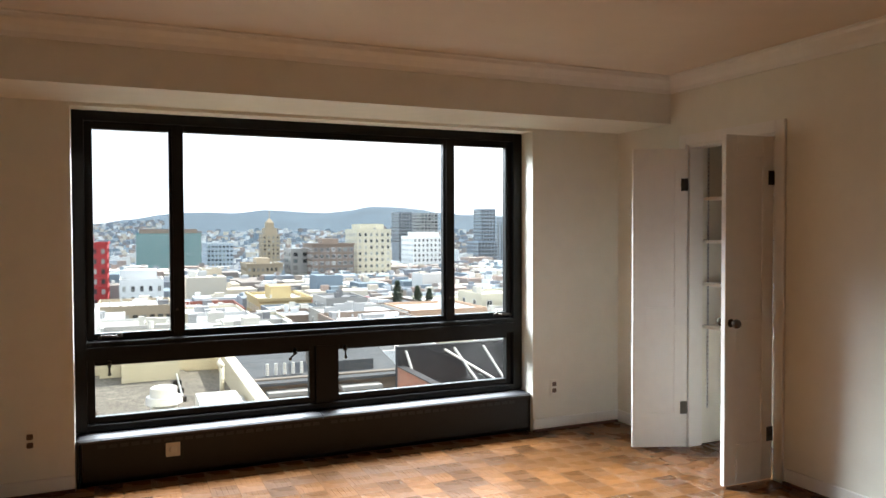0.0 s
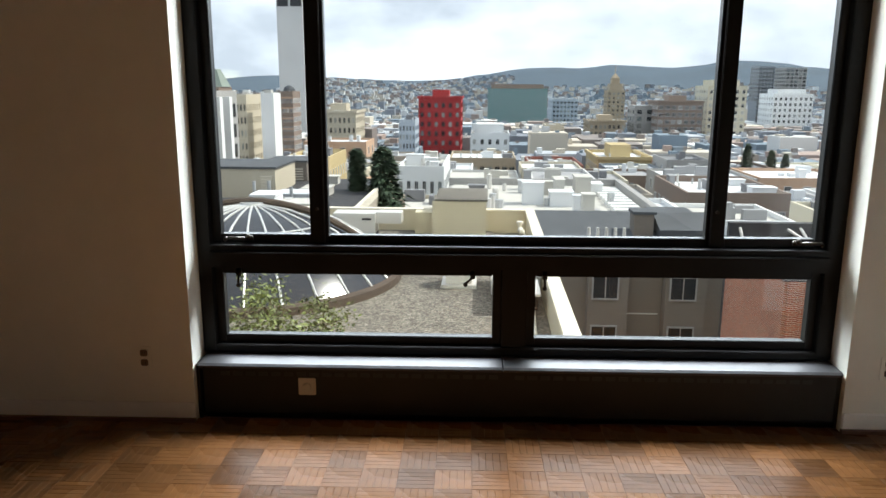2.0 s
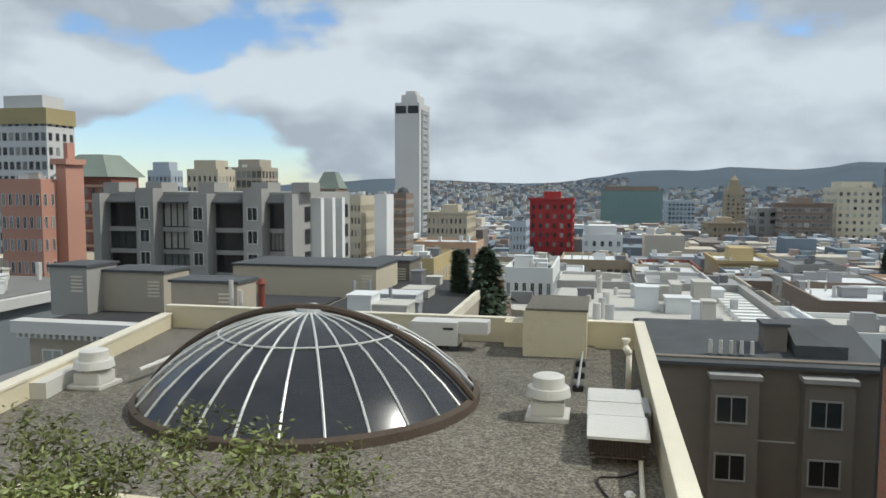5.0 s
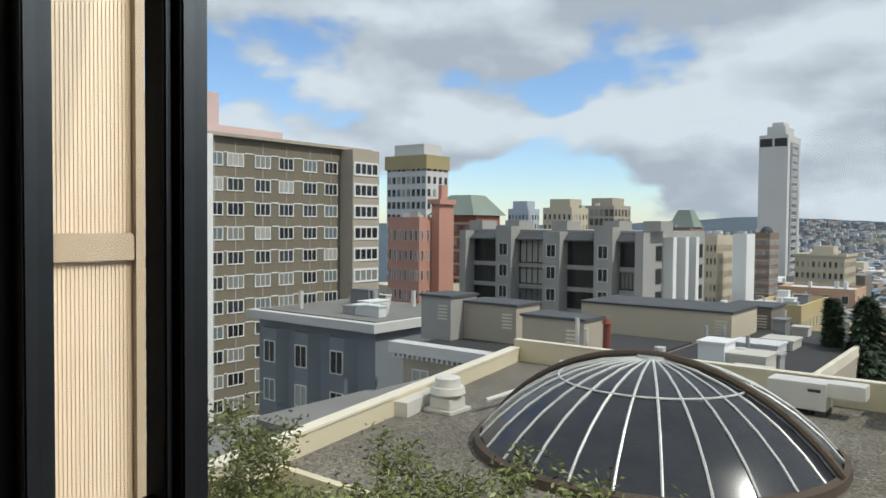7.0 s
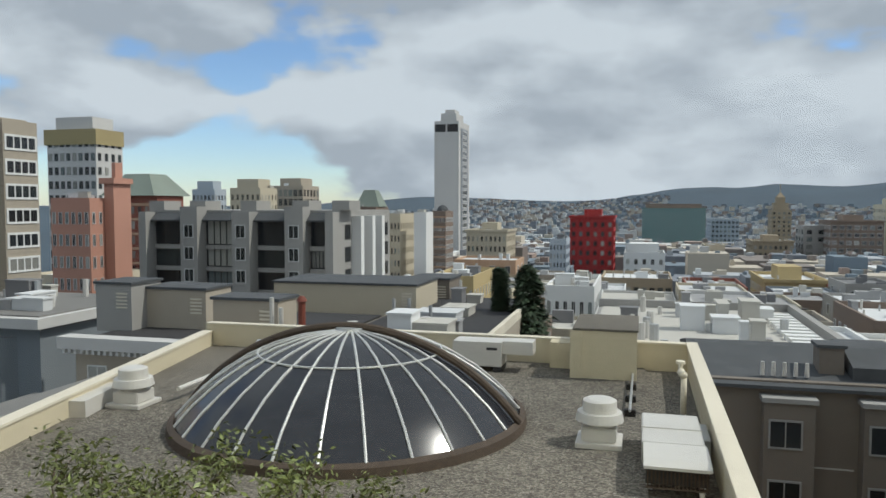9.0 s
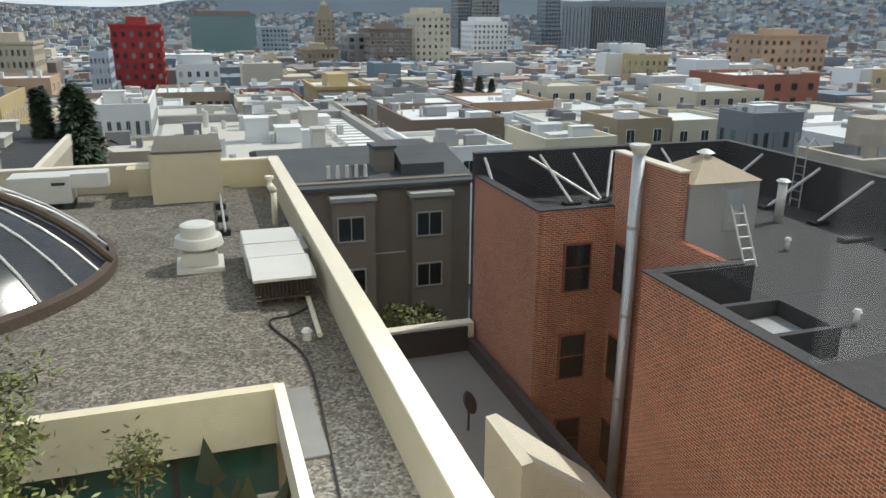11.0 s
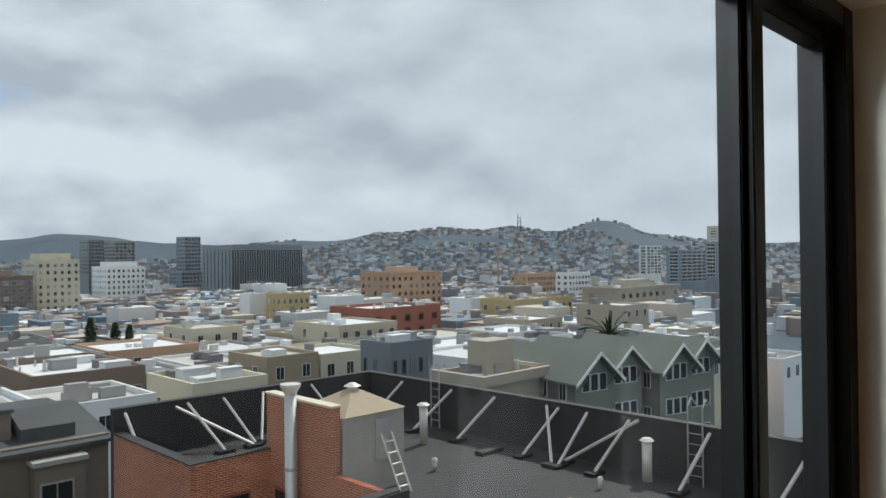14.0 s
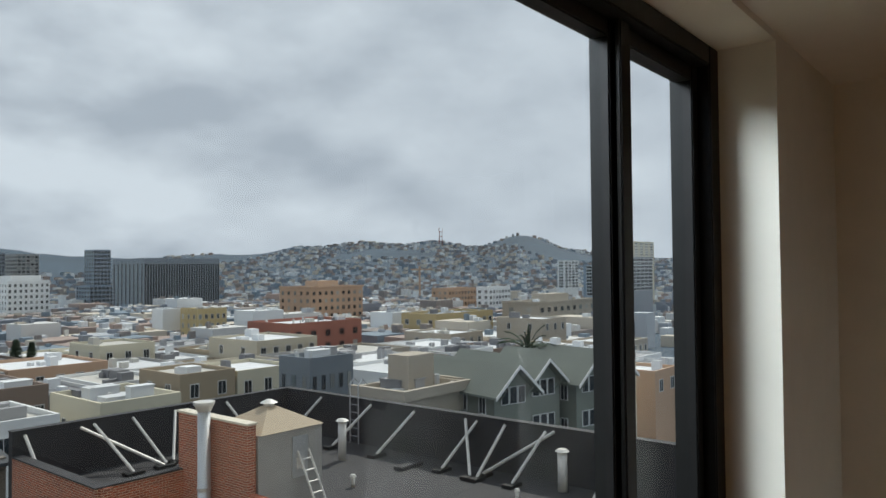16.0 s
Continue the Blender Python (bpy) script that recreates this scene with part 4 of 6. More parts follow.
# ---- brick building with the black roof ----
BZ, PT, WT = -5.7, -3.85, -4.7
bb = thing("brick_building", (15, 15, LOW), "red brick building with a black roof and braced parapet", "building")
part("wall", boxes((9.75, -6, LOW, 10.05, 14.8, WT), (9.8, 21.0, LOW, 10.1, 27.0, WT), (10.1, 21.0, LOW, 12.6, 21.25, WT), (12.6, 14.9, LOW, 12.85, 17.6, -4.9), (10.05, 14.55, LOW, 12.6, 14.8, WT), (12.6, 17.6, LOW, 12.9, 21.25, -2.9)), "brick", bb)
part("mass", boxes((10.06, -6, LOW, 21.6, 14.54, BZ - 0.02), (12.86, 14.55, LOW, 21.6, 27.2, BZ - 0.02), (10.11, 21.26, LOW, 12.85, 27.2, BZ - 0.02)), "brick", bb)
part("roof", boxes((10.05, -6, BZ - 0.02, 21.6, 14.54, BZ), (12.85, 14.55, BZ - 0.02, 21.6, 27.0, BZ), (10.1, 21.25, BZ - 0.02, 12.85, 27.0, BZ)), "black_roof", bb, "black bitumen roof with patches")
part("parapet", boxes((21.6, -6, LOW, 21.9, 27.3, PT)), "black_roof", bb)
part("parapet", boxes((9.8, 27.0, LOW, 21.59, 27.3, PT)), "black_roof", bb)
part("parapet_cap", boxes((21.57, -6, PT + 0.001, 21.93, 27.33, PT + 0.04), (9.78, 26.97, PT + 0.001, 21.56, 27.33, PT + 0.04)), "black_roof", bb)
part("wall_cap", boxes((9.72, -6, WT + 0.001, 10.09, 14.84, WT + 0.05), (9.76, 20.96, WT + 0.001, 10.14, 26.96, WT + 0.05), (10.15, 20.96, WT + 0.001, 12.58, 21.29, WT + 0.05), (10.1, 14.51, WT + 0.001, 12.58, 14.84, WT + 0.05)), "black_roof", bb)
part("inner_upstand", boxes((10.055, -6, BZ, 10.09, 14.5, WT), (10.12, 14.46, BZ, 12.86, 14.54, WT)), "black_roof", bb)
for z in (-7.6, -10.9, -14.2):
    for x in (10.75,):
        w = part("window", boxes((x, 20.93, z, x + 1.05, 20.995, z + 1.75)), "brick_dark", bb)
        part("pane", boxes((x + 0.08, 20.9, z + 0.08, x + 0.97, 20.925, z + 0.86)), "pane_dark", w)
        part("pane", boxes((x + 0.08, 20.9, z + 0.93, x + 0.97, 20.925, z + 1.67)), "pane_dark", w)
    w = part("window", boxes((12.54, 20.0, z, 12.595, 20.7, z + 1.75)), "brick_dark", bb)
    part("pane", boxes((12.51, 20.06, z + 0.08, 12.535, 20.64, z + 1.67)), "pane_dark", w)
part("pilaster", boxes((9.9, 20.88, LOW, 10.25, 20.995, WT)), "brick", bb)
part("raised_cap", boxes((12.56, 17.56, -2.899, 12.94, 21.29, -2.84)), "coping", bb)
flue = thing("flue_pipe", (12.3, 19.35, LOW), "tall grey sheet metal flue pipe on the brick wall", "flue")
bm = bmesh.new()
cyl(bm, 12.3, 19.35, LOW, -2.6, 0.19, seg=20)
part("tube", bm, "steel", flue, "", True)
bm = bmesh.new()
cyl(bm, 12.3, 19.35, -2.62, -2.42, 0.2, 0.3, 20)
cyl(bm, 12.3, 19.35, -2.419, -2.33, 0.32, 0.32, 20)
part("cap", bm, "galv", flue)
for z in (-5.0, -8, -11):
    bm = bmesh.new()
    cyl(bm, 12.3, 19.35, z, z + 0.1, 0.21, seg=20)
    part("collar", bm, "steel", flue)
pn = thing("roof_stair_house", (13.8, 18.6, BZ), "grey metal roof stair house with a pyramid top", "roof hut")
part("body", boxes((12.95, 17.55, BZ, 15.4, 19.8, -3.25)), "grey", pn)
bm = bmesh.new()
r = bmesh.ops.create_cone(bm, cap_ends=True, segments=4, radius1=1.72, radius2=0.2, depth=0.6, matrix=Matrix.Translation((14.2, 18.68, -2.95)) @ pose(0, 0, 0, 0, 0, 45))
part("pyramid_roof", bm, "shed_roof", pn)
bm = bmesh.new()
cyl(bm, 14.2, 18.68, -2.68, -2.56, 0.17)
cyl(bm, 14.2, 18.68, -2.559, -2.46, 0.28, 0.1)
part("finial_vent", bm, "galv", pn)
part("access_door", boxes((14.2, 17.51, -4.75, 14.8, 17.549, -3.5)), "steel", pn)
part("vent_panel", boxes((14.35, 17.47, -4.5, 14.65, 17.509, -4.15)), "galv", pn)
lad = thing("leaning_ladder", (14.5, 17.0, BZ), "white metal ladder leaning on the stair house", "ladder")
for s in (0, 0.42):
    bm = bmesh.new()
    rod(bm, (14.55 + s, 16.75, BZ), (14.4 + s, 17.5, BZ + 1.75), 0.035)
    part("stile", bm, "galv", lad)
for k in range(5):
    f = (k + 0.6) / 5.4
    bm = bmesh.new()
    rod(bm, (14.55 - 0.15 * f, 16.75 + 0.75 * f, BZ + 1.75 * f), (14.97 - 0.15 * f, 16.75 + 0.75 * f, BZ + 1.75 * f), 0.03)
    part("rung", bm, "galv", lad)


def brace(top, foot):
    b = thing("parapet_brace", foot, "pale steel brace between parapet and roof", "brace", "parapet braces")
    bm = bmesh.new()
    rod(bm, top, (foot[0], foot[1], foot[2] + 0.1), 0.06, 6)
    part("strut", bm, "galv", b)
    part("shoe", boxes((foot[0] - 0.35, foot[1] - 0.2, foot[2], foot[0] + 0.35, foot[1] + 0.2, foot[2] + 0.12, 0, 0.02)), "cable", b)


for y, fx, fy in ((24.6, 20.3, 25.4), (21.5, 20.3, 22.5), (19.1, 20.4, 20.05), (16.0, 20.35, 16.7), (16.55, 20.2, 15.3), (14.75, 20.2, 15.0), (13.05, 20.3, 13.6), (10.2, 20.35, 10.6), (7.2, 20.4, 7.8), (4.4, 20.4, 5.0)):
    brace((21.58, y, PT - 0.15), (fx, fy, BZ))
brace((21.58, 12.7, PT - 0.12), (20.7, 15.1, BZ))
for x, fx, fy in ((10.2, 10.35, 25.7), (12.6, 13.2, 25.2), (14.1, 14.6, 25.4), (15.9, 15.0, 25.6), (18.3, 18.9, 25.6)):
    brace((x, 26.98, PT - 0.15), (fx, fy, BZ))
brace((12.1, 26.98, PT - 0.2), (14.4, 25.2, BZ))


def stub(x, y, z, h, r_, capr):
    v = thing("vent_pipe", (x, y, z), "pale metal vent pipe with a cap on the black roof", "vent pipe", "vent pipes")
    bm = bmesh.new()
    cyl(bm, x, y, z, z + h, r_, seg=14)
    part("tube", bm, "galv", v, "", True)
    bm = bmesh.new()
    cyl(bm, x, y, z + h, z + h + 0.08, capr, capr * 0.6, 14)
    part("cap", bm, "galv", v)


for a in ((20.9, 12.0, BZ, 1.3, 0.16, 0.24), (19.25, 20.76, BZ, 1.5, 0.16, 0.26), (16.4, 11.74, BZ, 0.45, 0.18, 0.22), (14.18, 12.34, BZ, 0.35, 0.07, 0.12), (19.16, 12.62, BZ, 0.3, 0.06, 0.1), (10.8, 21.8, BZ, 0.7, 0.14, 0.2), (17.0, 17.8, BZ, 0.35, 0.07, 0.12), (18.0, 21.8, BZ, 0.4, 0.06, 0.1)):
    stub(*a)
hatch = thing("roof_skylight_box", (13, 13, BZ), "black roof curb with a grey glazed skylight", "skylight")
part("curb", boxes((10.4, 11.1, BZ, 12.4, 11.25, BZ + 0.7), (10.4, 12.85, BZ, 12.4, 13.0, BZ + 0.7), (10.4, 11.26, BZ, 10.55, 12.84, BZ + 0.7), (12.25, 11.26, BZ, 12.4, 12.84, BZ + 0.7)), "black_roof", hatch)
part("glazing", boxes((10.56, 11.26, BZ, 12.24, 12.84, BZ + 0.3)), "steel", hatch)
for x, y in ((19.4, 17.8), (18.2, 9.2), (19.4, 8.0)):
    solid("roof_curb", boxes((x, y, BZ, x + 1.2, y + 0.4, BZ + 0.14, 0, 0.02)), "black_roof", "low black curb on the bitumen roof", "curb", group="roof curbs")
for y in (22.2, 10.4):
    rl = thing("parapet_ladder", (21.4, y, BZ), "steel ladder with hooped rails over the black parapet", "ladder", "parapet ladders")
    for s in (0, 0.5):
        bm = bmesh.new()
        rod(bm, (21.5, y + s, BZ), (21.5, y + s, PT + 0.6), 0.03, 6)
        rod(bm, (21.5, y + s, PT + 0.6), (21.75, y + s, PT + 0.85), 0.03, 6)
        rod(bm, (21.75, y + s, PT + 0.85), (22.05, y + s, PT + 0.6), 0.03, 6)
        part("side_rail", bm, "steel", rl)
    for k in range(6):
        bm = bmesh.new()
        rod(bm, (21.5, y, BZ + 0.3 + k * 0.33), (21.5, y + 0.5, BZ + 0.3 + k * 0.33), 0.02, 6)
        part("rung", bm, "steel", rl)

# low roofs between the buildings
AZ = -12.0
low = thing("low_annex", (5.5, 18, LOW), "low grey-roofed annex between the buildings", "building")
part("wall", boxes((1.6, 4.0, LOW, 9.7, 27.0, AZ - 0.1)), "beige", low)
part("roof", boxes((1.6, 4.0, AZ - 0.099, 9.7, 26.5, AZ)), "grey_roof", low)
part("parapet", boxes((1.6, 26.51, AZ - 0.099, 9.7, 27.0, AZ + 1.2)), "coping", low)
part("black_upstand", boxes((1.6, 26.4, AZ, 9.4, 26.505, AZ + 1.1), (9.4, 4.0, AZ, 9.7, 26.39, AZ + 0.6)), "black_roof", low)
wd = thing("sloped_skylight_hood", (7.5, 15, AZ), "cream sloped skylight hood on the annex roof", "skylight")
bm = bmesh.new()
prism(bm, [(6.1, AZ), (6.1, AZ + 3.2), (6.4, AZ + 3.25), (9.3, AZ + 0.9), (9.3, AZ)], 13.6, 16.0, "y")
part("hood", bm, "coping", wd)
dish = thing("satellite_dish", (7.3, 20.5, AZ), "small grey satellite dish on a post", "dish")
bm = bmesh.new()
rod(bm, (7.3, 20.5, AZ), (7.3, 20.5, AZ + 0.9), 0.04)
part("post", bm, "dark", dish)
bm = bmesh.new()
bmesh.ops.create_uvsphere(bm, u_segments=16, v_segments=8, radius=0.4, matrix=Matrix.Translation((7.3, 20.4, AZ + 1.1)) @ pose(0, 0, 0, 60, 0, 50) @ Matrix.Diagonal((1, 1, 0.2, 1)))
part("reflector", bm, "dark", dish, "", True)

# ---- land: one sheet with hills to the horizon ----
def land_z(r, az):
    """az: degrees to the right of +y."""
    t = min(1.0, max(0.0, (r - 40) / 500))
    z = -26 - 26 * (t * t * (3 - 2 * t))
    s = min(1.0, max(0.0, (r - 1500) / 2900))
    ridge = 45 + sum(h * math.exp(-((az - c) / w) ** 2) for c, w, h in ((-14, 9, 54), (-4, 3, 11), (3, 5, 92), (10, 4, 96), (18, 5, 134), (26, 5, 69), (34, 5, 96), (40, 3, 109), (44.5, 3, 127), (50, 4, 158), (56.5, 3, 175), (62, 4, 76), (72, 8, 59)))
    ridge += 10 * noise.noise((az * 0.5, r * 0.002, 0)) + 12 * noise.noise((az * 0.12, r * 0.001, 4))
    return z + ridge * s * s * (3 - 2 * s)


verts, faces, NA = [], [], 480
radii = [0, 30, 60, 110, 180, 280, 400, 550, 750, 1000, 1300, 1600, 1900, 2200, 2500, 2800, 3100, 3400, 3700, 4000, 4400, 4900]
for r in radii:
    for k in range(NA):
        az = -180 + 360 * k / NA
        verts.append((r * math.sin(radians(az)), r * math.cos(radians(az)), land_z(r, az)))
for i in range(len(radii) - 1):
    for k in range(NA):
        a, b = i * NA + k, i * NA + (k + 1) % NA
        faces.append((a, b, b + NA, a + NA))
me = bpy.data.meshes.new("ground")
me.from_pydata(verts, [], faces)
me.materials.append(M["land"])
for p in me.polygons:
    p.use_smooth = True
tagged(new("ground", me), "haze-blue city land rising into far hills", "ground", "", "structure")

TAKEN = [(-70, 20, -50, 85), (-70, 88, -36, 112), (-12, -10, 25, 28), (2, 32, 14, 45), (-56, 30, -20, 60)]


def box_faces(verts, faces, x0, y0, z0, x1, y1, z1):
    n = len(verts)
    verts += [(x0, y0, z0), (x1, y0, z0), (x1, y1, z0), (x0, y1, z0), (x0, y0, z1), (x1, y0, z1), (x1, y1, z1), (x0, y1, z1)]
    faces += [(n, n + 1, n + 5, n + 4), (n + 1, n + 2, n + 6, n + 5), (n + 2, n + 3, n + 7, n + 6), (n + 3, n, n + 4, n + 7), (n + 4, n + 5, n + 6, n + 7)]


def data_mesh(name, verts, faces, m):
    me = bpy.data.meshes.new(name)
    me.from_pydata(verts, [], faces)
    me.materials.append(M[m])
    return me


def data_part(name, verts, faces, m, parent, label=""):
    ob = new(name, data_mesh(name, verts, faces, m))
    hang(ob, parent)
    return tagged(ob, label)


WINDOW_MESHES = {}


def window_mesh(w, h, frame_m, pane_m, bars=1):
    """Frame proud of the wall, panes set in it; faces -y, origin at the sill's middle."""
    key = (round(w, 1), round(h, 1), frame_m, pane_m, bars)
    if key not in WINDOW_MESHES:
        w, h = key[0], key[1]
        f, d = max(0.05, 0.06 * w), 0.08
        v, fc = [], []
        box_faces(v, fc, -w / 2, -d * 0.4, 0, w / 2, 0.02, h)
        n_pane = len(fc)
        for a in ((-w / 2 - f, -d, -f, -w / 2, 0.02, h + f), (w / 2, -d, -f, w / 2 + f, 0.02, h + f), (-w / 2, -d, -f, w / 2, 0.02, 0), (-w / 2, -d, h, w / 2, 0.02, h + f)):
            box_faces(v, fc, *a)
        for b in range(bars):
            x = -w / 2 + w * (b + 1) / (bars + 1)
            box_faces(v, fc, x - f / 3, -d * 0.8, 0, x + f / 3, 0.02, h)
        me = bpy.data.meshes.new("window")
        me.from_pydata(v, [], fc)
        me.materials.append(M[pane_m])
        me.materials.append(M[frame_m])
        for k, p in enumerate(me.polygons):
            p.material_index = 0 if k < n_pane else 1
        WINDOW_MESHES[key] = me
    return WINDOW_MESHES[key]


def clutter(parent, x0, y0, x1, y1, z, seed, n):
    rr = random.Random(seed)
    for k in range(n):
        w, d, h = rr.uniform(0.7, 3.2), rr.uniform(0.7, 2.5), rr.uniform(0.4, 2.0)
        if x1 - x0 < w + 1 or y1 - y0 < d + 1:
            continue
        x, y = rr.uniform(x0 + 0.4, x1 - w - 0.4), rr.uniform(y0 + 0.4, y1 - d - 0.4)
        v, f = [], []
        box_faces(v, f, x, y, z, x + w, y + d, z + h)
        box_faces(v, f, x - 0.08, y - 0.08, z + h, x + w + 0.08, y + d + 0.08, z + h + 0.12)
        data_part("roof_box", v, f, "roof_light", parent)
    for k in range(n):
        x, y = rr.uniform(x0 + 0.5, x1 - 0.5), rr.uniform(y0 + 0.5, y1 - 0.5)
        bm = bmesh.new()
        cyl(bm, x, y, z, z + rr.uniform(0.5, 1.6), rr.uniform(0.1, 0.35), seg=8)
        part("roof_pipe", bm, "galv" if k % 2 else "steel", parent)


def tower(x0, x1, y0, depth, top, label, m, floors, cols, fill, style, storey=0.0):
    TAKEN.append((x0 - 3, y0 - 3, x1 + 3, y0 + depth + 3))
    base = min(-30.0, land_z(math.hypot((x0 + x1) / 2, y0), math.degrees(math.atan2((x0 + x1) / 2, y0))) - 3)
    W, y1 = x1 - x0, y0 + depth
    t = thing("building", ((x0 + x1) / 2, y0 + depth / 2, base), label, "building")
    ph = 0.9
    v, f = [], []
    box_faces(v, f, x0, y0, base, x1, y1, top - ph)
    th = 0.35
    for a in ((x0, y0, x1, y0 + th), (x0, y1 - th, x1, y1), (x0, y0 + th, x0 + th, y1 - th), (x1 - th, y0 + th, x1, y1 - th)):
        box_faces(v, f, a[0], a[1], top - ph, a[2], a[3], top)
    data_part("wall", v, f, m, t)
    v, f = [], []
    box_faces(v, f, x0 + th, y0 + th, top - ph, x1 - th, y1 - th, top - ph + 0.05)
    data_part("roof", v, f, "roof_light", t)
    seed = int(abs(x0 * 7 + y0 * 13))
    far = y0 > 550
    if cols:
        sh = storey or min(3.6, max(2.9, (top - base) / max(floors, 1))) * (1.25 if far else 1.0)
        pw = W / cols
        ww, wh = pw * fill, sh * (0.5 if fill < 0.7 else 0.72)
        pane = {"green_glass": "green_glass", "blue_glass": "pane_dark", "dark_glass": "pane_dark"}.get(m, "pane")
        fr = "white" if m in ("cream", "brown", "pink", "ochre", "olive") else ("dark" if m in ("grey", "pale_stone") else ("steel" if "glass" in m else m))
        rows_n = floors
        if style == "fins":
            sh, rows_n, wh = (top - base) * 0.93, 1, (top - base) * 0.9
        me = window_mesh(ww, wh, fr, pane, 1 if fill < 0.5 or style == "fins" else 2)
        for r in range(rows_n):
            z = top - ph - 0.5 - (r + 1) * sh + sh * 0.25 if style != "fins" else base + 2
            for c in range(cols):
                piece("window", me, t, (x0 + (c + 0.5) * pw, y0 - 0.01, z))
        side_cols = max(1, int(depth / pw / 1.2))
        sx, turn = (x1 + 0.01, math.pi / 2) if (x0 + x1) / 2 < 0 else (x0 - 0.01, -math.pi / 2)
        for r in range(min(rows_n, 9)):
            z = top - ph - 0.5 - (r + 1) * sh + sh * 0.25 if style != "fins" else base + 2
            for c in range(min(side_cols, 8)):
                piece("window", me, t, (sx, y0 + (c + 0.5) * depth / min(side_cols, 8), z), turn)
    if style == "cornice" or style == "crown" or style == "redroof":
        v, f = [], []
        o = 0.5
        zt = top if style != "crown" else top - 1
        for a in ((x0 - o, y0 - o, x1 + o, y0), (x0 - o, y0, x0, y1), (x1, y0, x1 + o, y1)):
            box_faces(v, f, a[0], a[1], zt - (0.7 if style != "crown" else 2.6), a[2], a[3], zt + (0.15 if style != "crown" else 1.3))
        data_part("cornice", v, f, {"crown": "crown", "redroof": "red"}.get(style, m), t)
    if style in ("step", "cap", "spire", "cornice", "crown", "slim"):
        steps = {"step": ((0.15, 3.0),), "cap": ((0.06, 4.0),), "spire": ((0.15, 7), (0.28, 13)), "cornice": ((0.3, 2.6),), "crown": ((0.12, 3.5),), "slim": ((0.18, 4.0), (0.3, 6.0))}[style]
        for q, hh in steps:
            v, f = [], []
            box_faces(v, f, x0 + W * q, y0 + depth * q, top - ph + 0.051, x1 - W * q, y1 - depth * q, top + hh)
            data_part("upper_block", v, f, "brown" if style == "cap" else m, t)
    if style == "spire":
        bm = bmesh.new()
        bmesh.ops.create_cone(bm, cap_ends=True, segments=4, radius1=W * 0.3, radius2=W * 0.05, depth=5, matrix=Matrix.Translation(((x0 + x1) / 2, y0 + depth / 2, top + 15.5)) @ pose(0, 0, 0, 0, 0, 45))
        rod(bm, ((x0 + x1) / 2, y0 + depth / 2, top + 18), ((x0 + x1) / 2, y0 + depth / 2, top + 27), 0.35, 5)
        part("spire", bm, m, t)
    if style == "dome":
        bm = bmesh.new()
        bmesh.ops.create_uvsphere(bm, u_segments=20, v_segments=10, radius=W * 0.42, matrix=Matrix.Translation(((x0 + x1) / 2, y0 + depth / 2, top)))
        part("dome", bm, "slate", t, "grey dome", True)
        for k in range(floors):
            part("band", boxes((x0 - 0.08, y0 - 0.1, top - 2.2 - k * 3.2, x1 + 0.1, y0 - 0.02, top - 1.7 - k * 3.2)), "peach", t)
    if style == "hip":
        bm = bmesh.new()
        bmesh.ops.create_cone(bm, cap_ends=True, segments=4, radius1=W * 0.78, radius2=W * 0.35, depth=4.5, matrix=Matrix.Translation(((x0 + x1) / 2, y0 + depth / 2, top + 2.3)) @ pose(0, 0, 0, 0, 0, 45))
        part("hip_roof", bm, "copper", t, "weathered pale roof")
        for k in range(floors):
            part("band", boxes((x0 - 0.1, y0 - 0.12, top - 2 - k * 3.0, x1 + 0.12, y0 - 0.02, top - 1.5 - k * 3.0)), "peach", t)
    if style == "slim":
        part("window_strip", boxes((x1 + 0.01, y0 + 4, base, x1 + 0.3, y1 - 4, top - 3)), "dark_glass", t)
        me = window_mesh(8.0, 1.6, "pale_stone", "pane_dark", 3)
        for k in range(26):
            piece("window", me, t, (x1 + 0.31, y0 + depth / 2, top - 6 - k * 3.1), math.pi / 2)
        for a in (x0 + 0.4, x1 - 5.4):
            part("louvre", boxes((a, y0 - 0.1, top - 5, a + 5, y0 - 0.01, top - 1.5)), "dark", t)
    if not far:
        clutter(t, x0, y0, x1, y1, top - ph + 0.05, seed, 6 if style == "clutter" else 3)
    return t


tower(-146.7, -132.1, 159.5, 10, 20.2, 'grey tower with a yellow crown', 'pale_stone', 16, 8, 0.55, 'crown')
tower(-87.1, -80.1, 94.8, 6, 2.5, 'pink stucco apartment building', 'pink', 10, 6, 0.4, '')
tower(-106.3, -94.8, 131.6, 9, 3.3, 'red brick round-cornered hotel with stone bands', 'brick_dark', 12, 7, 0.5, 'hip')
tower(-60.9, -54.2, 165.6, 12, -0.6, 'cream hotel with rows of small windows', 'cream_stone', 13, 8, 0.45, '')
tower(-50.6, -47.7, 164.7, 6, -0.2, 'white blank party wall tower', 'white', 12, 0, 0.4, '')
tower(-65.0, -60.5, 231.6, 10, -0.4, 'brown striped tower with a dome', 'brown', 14, 4, 0.5, 'dome')
tower(-93.8, -82.1, 338.8, 22, 40.5, 'tall pale grey tower with a stepped top', 'pale_stone', 36, 0, 0.4, 'slim')
tower(-61.2, -46.5, 264.5, 20, -7.5, 'cream stone office block with a cornice', 'cream_stone', 9, 9, 0.45, 'cornice')
tower(-29.2, -23.7, 248.0, 14, -9.6, 'pale blue narrow apartment block', 'pale_blue', 10, 5, 0.45, '')
tower(-26.2, -9.9, 288.8, 22, -2.7, 'red painted building with fire escape', 'red', 9, 6, 0.45, 'cornice')
tower(-5.7, 8.3, 269.3, 18, -15.1, 'plain white low office block', 'white', 5, 5, 0.4, 'step')
tower(1.1, 56.9, 718.9, 60, -1.2, 'green glass office block', 'green_glass', 8, 12, 0.8, 'cap')
